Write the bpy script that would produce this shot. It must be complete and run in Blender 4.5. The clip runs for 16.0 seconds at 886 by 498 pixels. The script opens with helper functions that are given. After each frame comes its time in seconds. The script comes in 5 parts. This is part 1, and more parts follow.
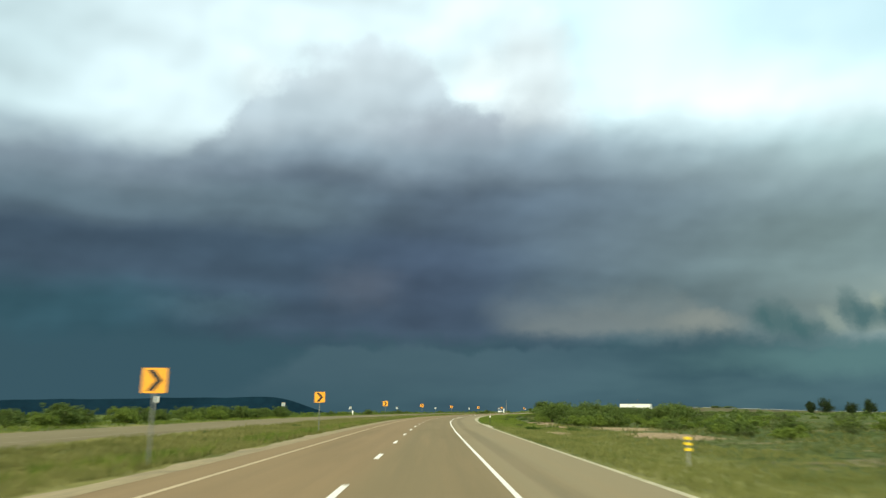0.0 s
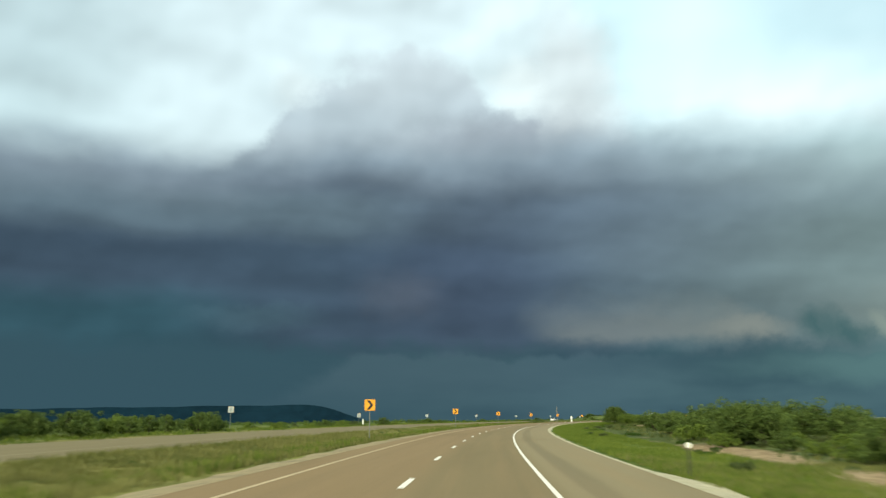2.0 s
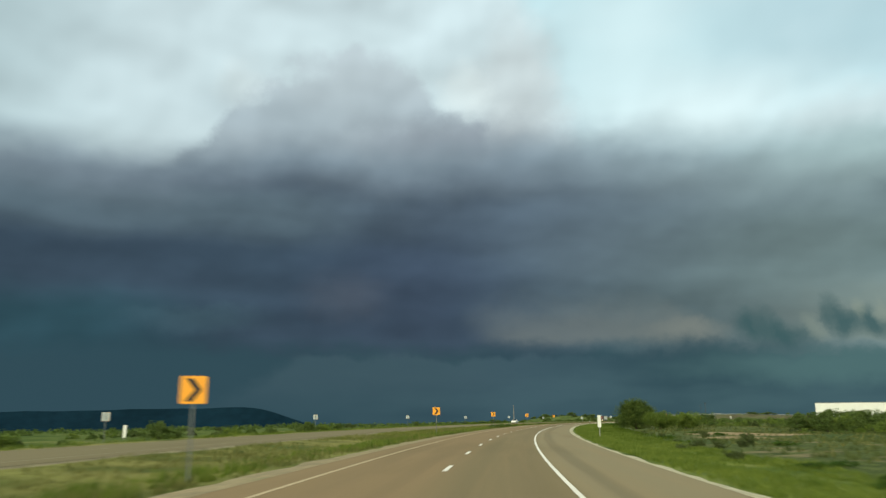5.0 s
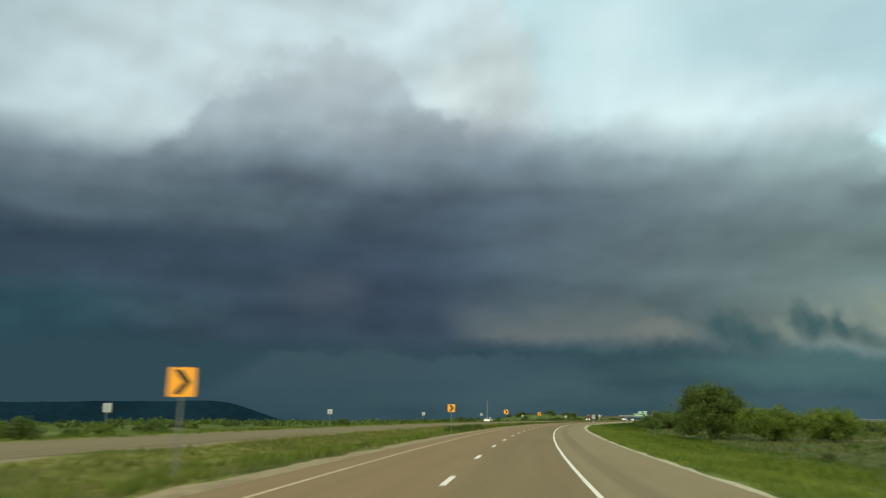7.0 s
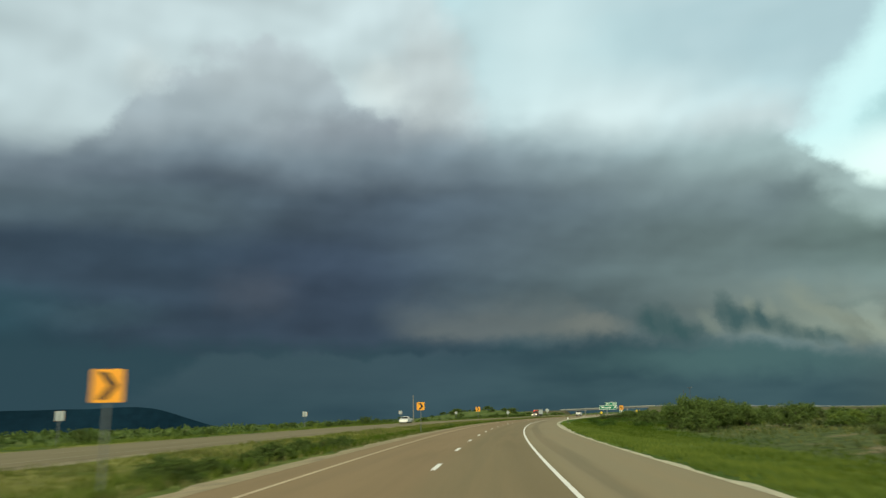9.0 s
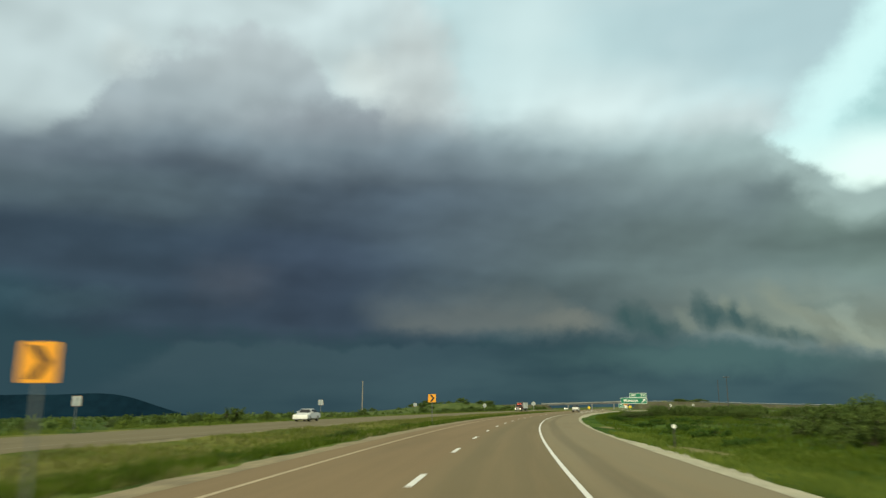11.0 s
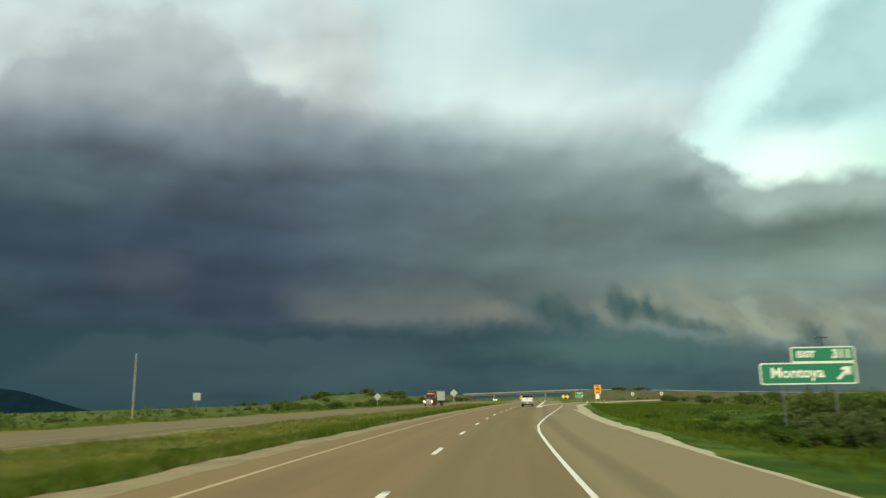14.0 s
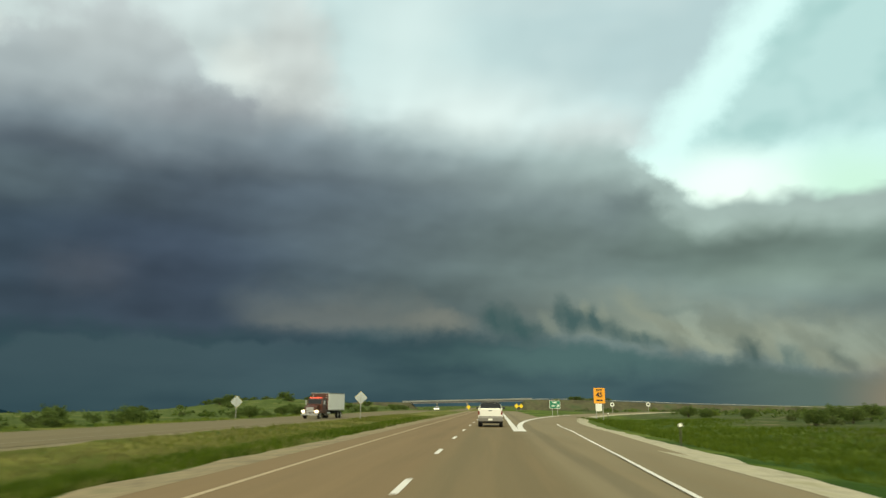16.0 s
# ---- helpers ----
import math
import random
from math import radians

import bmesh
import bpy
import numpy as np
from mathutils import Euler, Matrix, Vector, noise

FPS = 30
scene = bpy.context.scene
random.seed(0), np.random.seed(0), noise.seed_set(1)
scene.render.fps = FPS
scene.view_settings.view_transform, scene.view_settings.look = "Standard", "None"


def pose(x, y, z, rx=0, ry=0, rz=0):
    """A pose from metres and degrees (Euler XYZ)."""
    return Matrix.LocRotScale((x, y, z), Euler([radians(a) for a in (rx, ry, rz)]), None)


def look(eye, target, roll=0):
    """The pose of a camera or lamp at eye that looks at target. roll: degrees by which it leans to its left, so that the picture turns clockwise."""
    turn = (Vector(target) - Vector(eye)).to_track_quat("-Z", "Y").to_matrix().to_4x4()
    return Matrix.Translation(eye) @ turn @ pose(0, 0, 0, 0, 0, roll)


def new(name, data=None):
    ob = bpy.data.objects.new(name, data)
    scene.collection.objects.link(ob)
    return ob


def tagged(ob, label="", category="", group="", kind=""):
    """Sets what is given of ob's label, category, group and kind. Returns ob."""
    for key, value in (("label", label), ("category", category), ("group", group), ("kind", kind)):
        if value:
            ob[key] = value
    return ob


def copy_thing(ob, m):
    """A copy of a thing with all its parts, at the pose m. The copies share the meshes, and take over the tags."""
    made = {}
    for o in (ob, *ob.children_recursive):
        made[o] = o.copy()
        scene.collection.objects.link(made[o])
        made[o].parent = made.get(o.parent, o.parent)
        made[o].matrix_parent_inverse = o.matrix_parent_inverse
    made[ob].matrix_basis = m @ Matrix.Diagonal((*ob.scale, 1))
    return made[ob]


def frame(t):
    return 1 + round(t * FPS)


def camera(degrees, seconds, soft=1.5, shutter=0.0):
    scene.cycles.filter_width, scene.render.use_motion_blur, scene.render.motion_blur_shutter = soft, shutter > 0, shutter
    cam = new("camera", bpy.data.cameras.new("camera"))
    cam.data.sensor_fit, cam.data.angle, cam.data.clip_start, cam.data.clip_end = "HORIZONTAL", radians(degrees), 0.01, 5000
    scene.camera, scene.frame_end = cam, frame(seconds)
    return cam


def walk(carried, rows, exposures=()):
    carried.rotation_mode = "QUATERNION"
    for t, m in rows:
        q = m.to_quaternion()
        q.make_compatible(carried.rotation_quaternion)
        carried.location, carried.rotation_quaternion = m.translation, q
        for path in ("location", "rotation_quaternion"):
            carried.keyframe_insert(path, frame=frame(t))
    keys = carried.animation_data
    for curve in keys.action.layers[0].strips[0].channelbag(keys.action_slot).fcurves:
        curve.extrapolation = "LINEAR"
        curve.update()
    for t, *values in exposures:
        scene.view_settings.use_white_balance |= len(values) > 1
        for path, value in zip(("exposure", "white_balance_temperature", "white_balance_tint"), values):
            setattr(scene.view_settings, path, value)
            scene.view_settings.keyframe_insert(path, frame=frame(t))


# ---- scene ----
# The camera and its drive: seconds, metres along the lane line, metres to its right,
# heading to the right of the first stretch of road, tilt up and lean, in degrees.
cam = camera(61.13, 16.0, soft=1.4, shutter=0.5)
EYE = 1.689
BENDS = [-0.033, -0.027, 0.443, 1.042, 0.967, 0.875, 0.498, 0.856, 0.978, 0.887, 0.51, -0.008, -0.023, -0.003, 0.009]
ROWS = [
    (0.0, -2.44, 1.984, 0.607, 12.071, 0.327),
    (0.5, 14.75, 1.996, 0.78, 12.60, -0.242),
    (1.0, 31.94, 1.986, -0.039, 12.05, 0.579),
    (1.5, 49.27, 2.005, -0.607, 11.662, 1.098),
    (2.0, 66.51, 2.006, -2.423, 12.627, 0.26),
    (2.5, 83.67, 2.031, -3.894, 12.386, 1.493),
    (3.0, 100.88, 1.962, -2.507, 12.179, 0.331),
    (3.5, 118.1, 1.865, -1.053, 12.103, 0.02),
    (4.0, 135.28, 1.82, -0.143, 13.159, 0.215),
    (4.5, 152.46, 1.732, 1.266, 12.815, -0.371),
    (5.0, 169.31, 1.759, 1.766, 12.76, -0.163),
    (5.5, 186.17, 1.786, 2.245, 12.705, 0.044),
    (6.0, 203.02, 1.813, 2.703, 12.649, 0.252),
    (6.5, 219.87, 1.84, 3.138, 12.594, 0.46),
    (7.0, 236.72, 1.867, 3.548, 12.539, 0.668),
    (7.5, 253.82, 1.86, 4.982, 12.044, 0.228),
    (8.0, 270.92, 1.813, 6.714, 12.526, -0.351),
    (8.5, 287.99, 1.887, 7.871, 12.326, -1.0),
    (9.0, 305.06, 1.926, 8.641, 12.429, -1.077),
    (9.5, 322.22, 1.98, 9.531, 12.22, -0.55),
    (10.0, 339.3, 2.008, 9.652, 12.004, -0.237),
    (10.5, 356.39, 2.036, 9.872, 11.928, -0.148),
    (11.0, 373.47, 2.064, 10.191, 11.852, -0.059),
    (11.5, 390.55, 2.092, 10.597, 11.776, 0.031),
    (12.0, 407.63, 2.121, 11.04, 11.699, 0.12),
    (12.5, 424.92, 2.027, 12.158, 11.41, 0.15),
    (13.0, 442.16, 2.005, 14.564, 12.282, -0.524),
    (13.5, 459.38, 2.038, 15.543, 12.326, -0.155),
    (14.0, 476.61, 2.053, 16.209, 11.183, -0.658),
    (14.5, 493.89, 2.03, 17.341, 12.236, -0.325),
    (15.0, 511.17, 1.987, 18.004, 13.02, -0.349),
    (15.5, 528.48, 1.874, 19.299, 12.443, -0.414),
    (16.0, 545.78, 1.724, 20.103, 11.748, 0.329),
]

# How the road bends: curvature in 1/km every 60 m from -40 m on.
ALONG = np.arange(-300.0, 1500.0, 1.0)
TURN = np.cumsum(np.interp(ALONG, -40 + 60.0 * np.arange(len(BENDS)), BENDS, right=0.0) * 1e-3)
TURN -= np.interp(0, ALONG, TURN)
EAST, NORTH = np.cumsum(np.sin(TURN)), np.cumsum(np.cos(TURN))
EAST -= np.interp(0, ALONG, EAST)
NORTH -= np.interp(0, ALONG, NORTH)


def road_xy(s, u=0.0):
    """Plan of the highway: s metres along its lane line, u to the right of it (arrays too)."""
    a = np.interp(s, ALONG, TURN)
    return np.interp(s, ALONG, EAST) + u * np.cos(a), np.interp(s, ALONG, NORTH) - u * np.sin(a)


def heading(s):
    return float(np.degrees(np.interp(s, ALONG, TURN)))


def at(s, u, z=0.0, turn=0.0):
    """A pose beside the road that faces along it (+y ahead), turned clockwise by some degrees."""
    x, y = road_xy(s, u)
    return pose(float(x), float(y), z, 0, 0, -heading(s) - turn)


PATH = []
for t, s, u, yaw, tilt, lean in ROWS:
    x, y = road_xy(s, u)
    PATH.append((t, pose(float(x), float(y), EYE, 90 + tilt, 0, -yaw) @ pose(0, 0, 0, 0, 0, lean)))
EXPOSURES = [(0.0, 0.43, 6500, -4), (2.0, 0.35, 6480, -4), (4.5, 0.06, 6480, -4), (7.0, -0.08, 6500, -5), (9.5, -0.12, 6600, -5), (12.0, -0.10, 6760, -6), (16.0, -0.03, 7030, -4)]
walk(cam, PATH, EXPOSURES)


# ---------------------------------------------------------------- sky, sun
class Net:
    """Helpers for building a node tree."""

    def __init__(self, tree):
        self.t = tree
        tree.nodes.clear()

    def node(self, kind):
        return self.t.nodes.new(kind)

    def put(self, socket, value):
        if isinstance(value, bpy.types.NodeSocket):
            self.t.links.new(value, socket)
        elif isinstance(value, tuple) and len(value) == 3 and len(socket.default_value) == 4:
            socket.default_value = (*value, 1.0)
        else:
            socket.default_value = value

    def math(self, op, a, b=0.0, c=0.0):
        n = self.node("ShaderNodeMath")
        n.operation = op
        for i, v in enumerate((a, b, c)):
            self.put(n.inputs[i], v)
        return n.outputs[0]

    def add(self, a, b):
        return self.math("ADD", a, b)

    def sub(self, a, b):
        return self.math("SUBTRACT", a, b)

    def mul(self, a, b):
        return self.math("MULTIPLY", a, b)

    def step(self, x, lo, hi):
        """0 at lo, 1 at hi, smooth between; lo may lie above hi."""
        n = self.node("ShaderNodeMapRange")
        n.interpolation_type = "SMOOTHSTEP"
        for i, v in enumerate((x, lo, hi, 0.0, 1.0)):
            self.put(n.inputs[i], v)
        return n.outputs[0]

    def vec(self, x, y, z=0.0):
        n = self.node("ShaderNodeCombineXYZ")
        for i, v in enumerate((x, y, z)):
            self.put(n.inputs[i], v)
        return n.outputs[0]

    def parts(self, v):
        n = self.node("ShaderNodeSeparateXYZ")
        self.put(n.inputs[0], v)
        return n.outputs[0], n.outputs[1], n.outputs[2]

    def noise(self, v, scale=1.0, detail=3.0, rough=0.55, twist=0.0, colour=False):
        n = self.node("ShaderNodeTexNoise")
        for key, value in (("Vector", v), ("Scale", scale), ("Detail", detail), ("Roughness", rough), ("Distortion", twist)):
            self.put(n.inputs[key], value)
        return n.outputs["Color" if colour else "Fac"]

    def mix(self, f, a, b, kind="MIX"):
        n = self.node("ShaderNodeMix")
        n.data_type, n.blend_type = "RGBA", kind
        self.put(n.inputs[0], f)
        self.put(n.inputs[6], a)
        self.put(n.inputs[7], b)
        return n.outputs[2]


world = bpy.data.worlds.new("storm_sky")
scene.world = world
world.use_nodes = True
SUN_HEIGHT, SUN_AZIMUTH = 34.0, 205.0


def paint_sky():
    """The storm's painted distance: everything is placed by azimuth and elevation in degrees."""
    n = Net(world.node_tree)
    way = n.node("ShaderNodeTexCoord").outputs["Generated"]
    x, y, z = n.parts(way)
    az0 = n.mul(n.math("ARCTAN2", x, y), 180 / math.pi)
    el0 = n.mul(n.math("ARCSINE", z), 180 / math.pi)

    def cells(a, e, seed, detail=4.0, rough=0.55, twist=0.0, az=az0, el=el0):
        """Noise whose lumps are about a by e degrees large."""
        return n.noise(n.vec(n.mul(az, 1 / a), n.mul(el, 1 / e), seed), 1.0, detail, rough, twist)

    def off(a, e, seed, detail=4.0, rough=0.55):
        return n.sub(cells(a, e, seed, detail, rough), 0.5)

    def relief(a, e, seed, da, de, detail=4.0):
        """Light and shade of billows that are lit from above and from one side."""
        return n.sub(cells(a, e, seed, detail), cells(a, e, seed, detail, az=n.add(az0, da), el=n.add(el0, de)))

    fine_a, fine_e = off(4.5, 3.0, 3.1, 4.0, 0.5), off(4.0, 2.6, 9.4, 4.0, 0.5)
    small_a, small_e = off(1.5, 1.5, 21.0, 4.0, 0.6), off(1.5, 1.3, 25.0, 4.0, 0.6)
    az = n.add(az0, n.add(n.mul(off(16, 9, 1.3, 2.0), 6.0), n.mul(fine_a, 2.4)))
    el = n.add(el0, n.add(n.mul(off(13, 7, 7.7, 2.0), 2.2), n.mul(fine_e, 1.0)))
    az1 = n.add(az0, n.add(n.mul(fine_a, 2.6), n.mul(small_a, 1.9)))
    el1 = n.add(el0, n.add(n.mul(fine_e, 1.7), n.mul(small_e, 1.2)))
    az2 = n.add(az0, n.add(n.mul(fine_a, 1.0), n.mul(small_a, 1.5)))
    el2 = n.add(el0, n.add(n.mul(fine_e, 0.7), n.mul(small_e, 1.1)))

    def blob(au, eu, a, e, ra, re, soft, lean):
        v = n.mul(n.sub(eu, e), 1 / re)
        u = n.mul(n.sub(n.sub(au, a), n.mul(n.sub(eu, e), lean)), 1 / ra)
        r = n.math("SQRT", n.add(n.mul(u, u), n.mul(v, v)))
        return n.step(r, 1.0 + soft, 1.0 - soft)

    def oval(a, e, ra, re, soft=0.6, lean=0.0):
        """1 inside a torn oval round (a, e), 0 outside; lean slants it."""
        return blob(az, el, a, e, ra, re, soft, lean)

    def lump(a, e, ra, re, soft=0.7, lean=0.0):
        """As oval, but less torn: for lumps that have a place of their own."""
        return blob(az1, el1, a, e, ra, re, soft, lean)

    def scud(a, e, ra, re, soft=0.6, lean=0.0):
        """As lump, but held close to its place: for the small rags at the storm's foot."""
        return blob(az2, el2, a, e, ra, re, soft, lean)

    def over_paint(base, mask, amount, colour):
        return n.mix(n.mul(mask, amount), base, colour)

    def lit(base, k):
        return n.mix(1.0, base, n.vec(k, k, k), "MULTIPLY")

    # the lit clouds above the storm: white towers, a thin teal veil
    puff = cells(8, 4.6, 5.5, 3.0, 0.45)
    veil = cells(20, 9, 12.5, 3.0, 0.5)
    white, cyan, slate = (0.74, 0.81, 0.86), (0.60, 0.74, 0.80), (0.43, 0.54, 0.60)
    bright = n.mix(n.step(n.add(az1, n.mul(n.sub(el1, 24), 0.35)), 9.6, 12.4), white, cyan)
    bright = over_paint(bright, n.mul(n.step(az, 19, 31), n.step(el, 19.5, 25)), 0.75, slate)
    bright = over_paint(bright, n.step(veil, 0.45, 0.7), 0.30, white)
    bright = over_paint(bright, oval(21, 21.6, 8.5, 3.0, 0.9), 0.80, (0.78, 0.84, 0.87))
    bright = over_paint(bright, oval(16, 27.0, 4.5, 4.0, 0.9), 0.60, (0.80, 0.90, 0.94))
    bright = over_paint(bright, lump(7.4, 24.8, 3.2, 4.2, 0.6, 0.20), 0.66, (0.66, 0.66, 0.68))
    bright = over_paint(bright, lump(9.4, 22.4, 2.4, 2.0, 0.9), 0.50, (0.50, 0.505, 0.53))
    # a violet-grey tower with a knobbly crest
    aside = n.add(az1, 5.6)
    crest = n.sub(n.add(27.3, n.mul(off(3.4, 3.2, 91.0, 2.0, 0.42), 5.0)), n.mul(n.mul(aside, aside), 0.050))
    tower = n.step(n.add(n.sub(crest, el1), n.mul(off(1.6, 1.4, 93.0, 3.0, 0.5), 1.2)), -0.5, 1.5)
    bright = over_paint(bright, tower, 0.64, n.mix(n.step(n.add(el, n.mul(n.sub(puff, 0.5), 3.0)), 20.5, 26.5), (0.33, 0.355, 0.42), (0.60, 0.62, 0.68)))
    bright = over_paint(bright, lump(3.0, 20.4, 7.5, 2.0, 0.7), 0.72, (0.29, 0.30, 0.35))
    bright = over_paint(bright, lump(3.6, 24.8, 1.8, 1.6, 0.7), 0.55, (0.90, 0.91, 0.92))
    bright = over_paint(bright, lump(-14.2, 24.3, 1.6, 1.4, 0.9), 0.45, (0.90, 0.92, 0.94))
    bright = over_paint(bright, oval(-12.0, 22.4, 5.0, 1.4, 0.9), 0.30, (0.50, 0.56, 0.63))
    bright = over_paint(bright, n.step(az, -20, -34), 0.6, (0.46, 0.56, 0.60))
    bright = over_paint(bright, lump(32.0, 19.8, 4.0, 2.0, 0.7), 0.60, (0.60, 0.62, 0.64))
    calm = n.sub(1.0, n.mul(n.mul(n.step(az0, 9, 14), n.step(el0, 21, 25)), 0.8))
    bright = lit(bright, n.add(1.0, n.mul(calm, n.add(n.mul(relief(8, 5.5, 51.0, 1.0, -1.3, 1.0), 0.55), n.mul(relief(3.4, 2.8, 53.0, 0.5, -0.6, 1.0), 0.22)))))

    # the bright gap: a cyan streak that leans over, a slate veil within it, white at its foot
    lean_edge = n.sub(az1, n.mul(n.sub(el, 20.0), 0.90))
    gap = n.mul(n.step(lean_edge, 35.0, 39.4), n.step(az0, 62, 54))
    bright = n.mix(gap, bright, (0.64, 0.86, 0.90))
    bright = over_paint(bright, n.mul(gap, n.step(lean_edge, 42.0, 38.2)), 0.60, (0.78, 0.98, 1.0))
    inner = n.mul(n.step(lean_edge, 39.6, 42.0), n.step(el1, 16.6, 20.0))
    bright = over_paint(bright, inner, 0.72, (0.44, 0.61, 0.64))
    bright = over_paint(bright, n.mul(inner, n.step(cells(6, 4, 57.0, 2.0), 0.42, 0.66)), 0.45, (0.30, 0.50, 0.52))
    bright = over_paint(bright, oval(41.5, 15.8, 4.6, 1.9, 0.8), 0.85, (0.96, 1.04, 1.04))
    bright = over_paint(bright, oval(50.0, 15.0, 4.0, 2.0, 0.9), 0.60, (0.62, 0.86, 0.70))
    bright = over_paint(bright, n.step(az, 56, 64), 0.8, (0.45, 0.58, 0.58))

    # the storm's body, its bands and its colour from blue to grey-green
    slope = n.add(el, n.mul(n.math("MAXIMUM", n.sub(az, 10), 0.0), 0.11))
    streak = cells(34, 2.6, 2.2, 2.0, 0.4, az=az, el=slope)
    lumps = cells(10, 6, 4.4, 3.0, 0.45)
    body = n.mix(n.step(az, 0, 31), (0.055, 0.080, 0.118), (0.162, 0.204, 0.222))
    body = over_paint(body, lump(13.0, 12.0, 9.0, 2.2, 0.9), 0.40, (0.105, 0.128, 0.166))
    body = over_paint(body, lump(-1.2, 9.8, 6.5, 4.5, 0.9), 0.60, (0.056, 0.072, 0.115))
    body = over_paint(body, n.mul(n.step(az, -12, -24), n.step(el, 10, 7)), 0.85, (0.037, 0.086, 0.112))
    body = over_paint(body, lump(-16.5, 7.2, 3.4, 0.8, 0.9), 0.50, (0.090, 0.145, 0.185))
    body = over_paint(body, lump(-5.6, 9.0, 2.6, 1.5, 0.9), 0.32, (0.112, 0.112, 0.135))
    body = over_paint(body, n.step(el, 11.5, 16.0), 0.45, (0.132, 0.158, 0.206))
    body = over_paint(body, n.mul(n.step(az, 4, -12), n.mul(n.step(el, 12.0, 14.5), n.step(el, 17.2, 15.6))), 0.42, (0.165, 0.215, 0.250))
    body = over_paint(body, n.mul(n.step(az, 31, 44), n.step(el, 5.5, 10)), 0.60, (0.255, 0.325, 0.300))
    body = over_paint(body, n.mul(n.step(az, 30, 38), n.mul(n.step(el, 8.2, 10.4), n.step(el, 13.4, 11.4))), 0.50, (0.125, 0.170, 0.175))
    mottle = cells(3.6, 2.2, 33.0, 3.0, 0.5)
    shade = n.add(0.33, n.add(n.mul(streak, 0.60), n.add(n.mul(lumps, 0.52), n.mul(mottle, 0.22))))
    shade = n.add(shade, n.add(n.mul(relief(8, 4.6, 61.0, 1.0, -1.1, 1.0), 0.45), n.mul(relief(3.0, 2.0, 63.0, 0.4, -0.5, 1.0), 0.20)))
    body = lit(body, n.mul(shade, n.add(1.0, n.mul(oval(0.0, 13.5, 13.0, 4.5, 0.9), 0.15))))

    # shelf at the storm's foot: a long pale lobe that ends in a slanting tip
    foot = n.sub(5.25, n.add(n.mul(n.step(az0, 24, 31), 0.5), n.mul(n.math("MAXIMUM", n.sub(az0, 31), 0.0), 0.145)))
    over = n.sub(el1, foot)
    vague = n.step(az0, 25, 20)
    tip = n.step(n.add(az2, n.mul(n.sub(el2, 5.2), 1.3)), 23.6, 21.6)
    shelf = n.mul(n.mul(n.step(n.add(n.mul(over, 0.5), n.mul(n.sub(el0, foot), 0.5)), -0.35, 0.9), n.step(over, 4.6, 0.8)), n.mul(n.step(az, 2, 8), tip))
    body = n.mix(n.mul(shelf, n.add(0.40, n.mul(puff, 0.75))), body, (0.172, 0.184, 0.190))
    body = over_paint(body, scud(20.0, 6.2, 2.2, 0.7, 0.7, -1.2), 0.50, (0.235, 0.232, 0.222))
    haze = n.mul(n.mul(n.step(over, -0.3, 1.0), n.step(over, 5.5, 1.5)), n.step(az1, 22.5, 33))
    body = n.mix(n.mul(haze, n.add(0.40, n.mul(puff, 0.5))), body, n.mix(n.step(az0, 25, 38), (0.170, 0.188, 0.182), (0.310, 0.325, 0.270)))

    # ragged dark scud between pale fingers, and a long curl that comes down from them
    fingers = n.step(cells(1.15, 4.5, 71.0, 3.0, 0.5, az=n.add(az2, n.mul(el2, 0.15)), el=el2), 0.40, 0.62)
    dark = (0.050, 0.098, 0.112)
    for a, e, ra, re, lean, amount in ((24.6, 6.5, 1.2, 0.95, 0.0, 0.86), (25.4, 5.8, 1.3, 0.8, 0.0, 0.82), (26.7, 5.4, 1.25, 0.7, -0.2, 0.86), (29.2, 7.0, 0.55, 0.95, 0.0, 0.85), (29.9, 6.0, 0.9, 0.8, -0.1, 0.85),
                                       (30.6, 6.4, 1.0, 0.7, -0.1, 0.55), (31.5, 6.2, 0.75, 0.9, -0.2, 0.85), (32.6, 5.7, 0.9, 0.7, -0.3, 0.80), (33.6, 5.1, 0.9, 0.55, -0.4, 0.80), (35.4, 4.7, 1.0, 0.5, -0.8, 0.85), (37.4, 6.9, 2.0, 0.30, 0.0, 0.18),
                                       (42.3, 3.7, 0.8, 0.9, -0.3, 0.70), (44.9, 3.3, 1.2, 0.9, -0.5, 0.62), (48.2, 2.9, 0.9, 0.7, -0.6, 0.50)):
        body = n.mix(n.mul(scud(a, e, ra, re, 0.75, lean), n.mul(n.add(0.70, n.mul(fingers, 0.30)), amount)), body, dark)
    rim = (0.285, 0.300, 0.260)
    for a, e, ra, re, lean, amount in ((28.1, 6.0, 0.50, 0.9, -0.4, 0.28), (30.8, 7.2, 0.36, 0.7, -0.2, 0.40), (32.3, 6.9, 0.30, 0.6, -0.2, 0.30), (34.7, 7.2, 1.0, 1.1, -0.7, 0.40), (37.2, 5.6, 0.85, 1.5, -1.7, 0.55),
                                       (40.2, 3.9, 0.85, 0.75, -1.2, 0.66), (43.5, 4.4, 0.45, 1.1, -0.4, 0.55), (46.7, 3.3, 0.75, 0.9, -1.0, 0.66), (45.2, 5.2, 1.6, 0.8, -1.2, 0.35)):
        body = over_paint(body, scud(a, e, ra, re, 0.7, lean), amount, rim)

    curls = n.mul(n.mul(n.step(az0, 34, 38), n.step(az0, 60, 52)), n.mul(n.step(over, -0.8, 0.4), n.step(over, 5.0, 1.5)))
    body = lit(body, n.add(1.0, n.mul(curls, n.sub(n.mul(n.step(cells(2.3, 3.4, 77.0, 2.0, 0.5, az=n.add(az2, n.mul(el2, 0.7)), el=el2), 0.30, 0.72), 0.36), 0.16))))

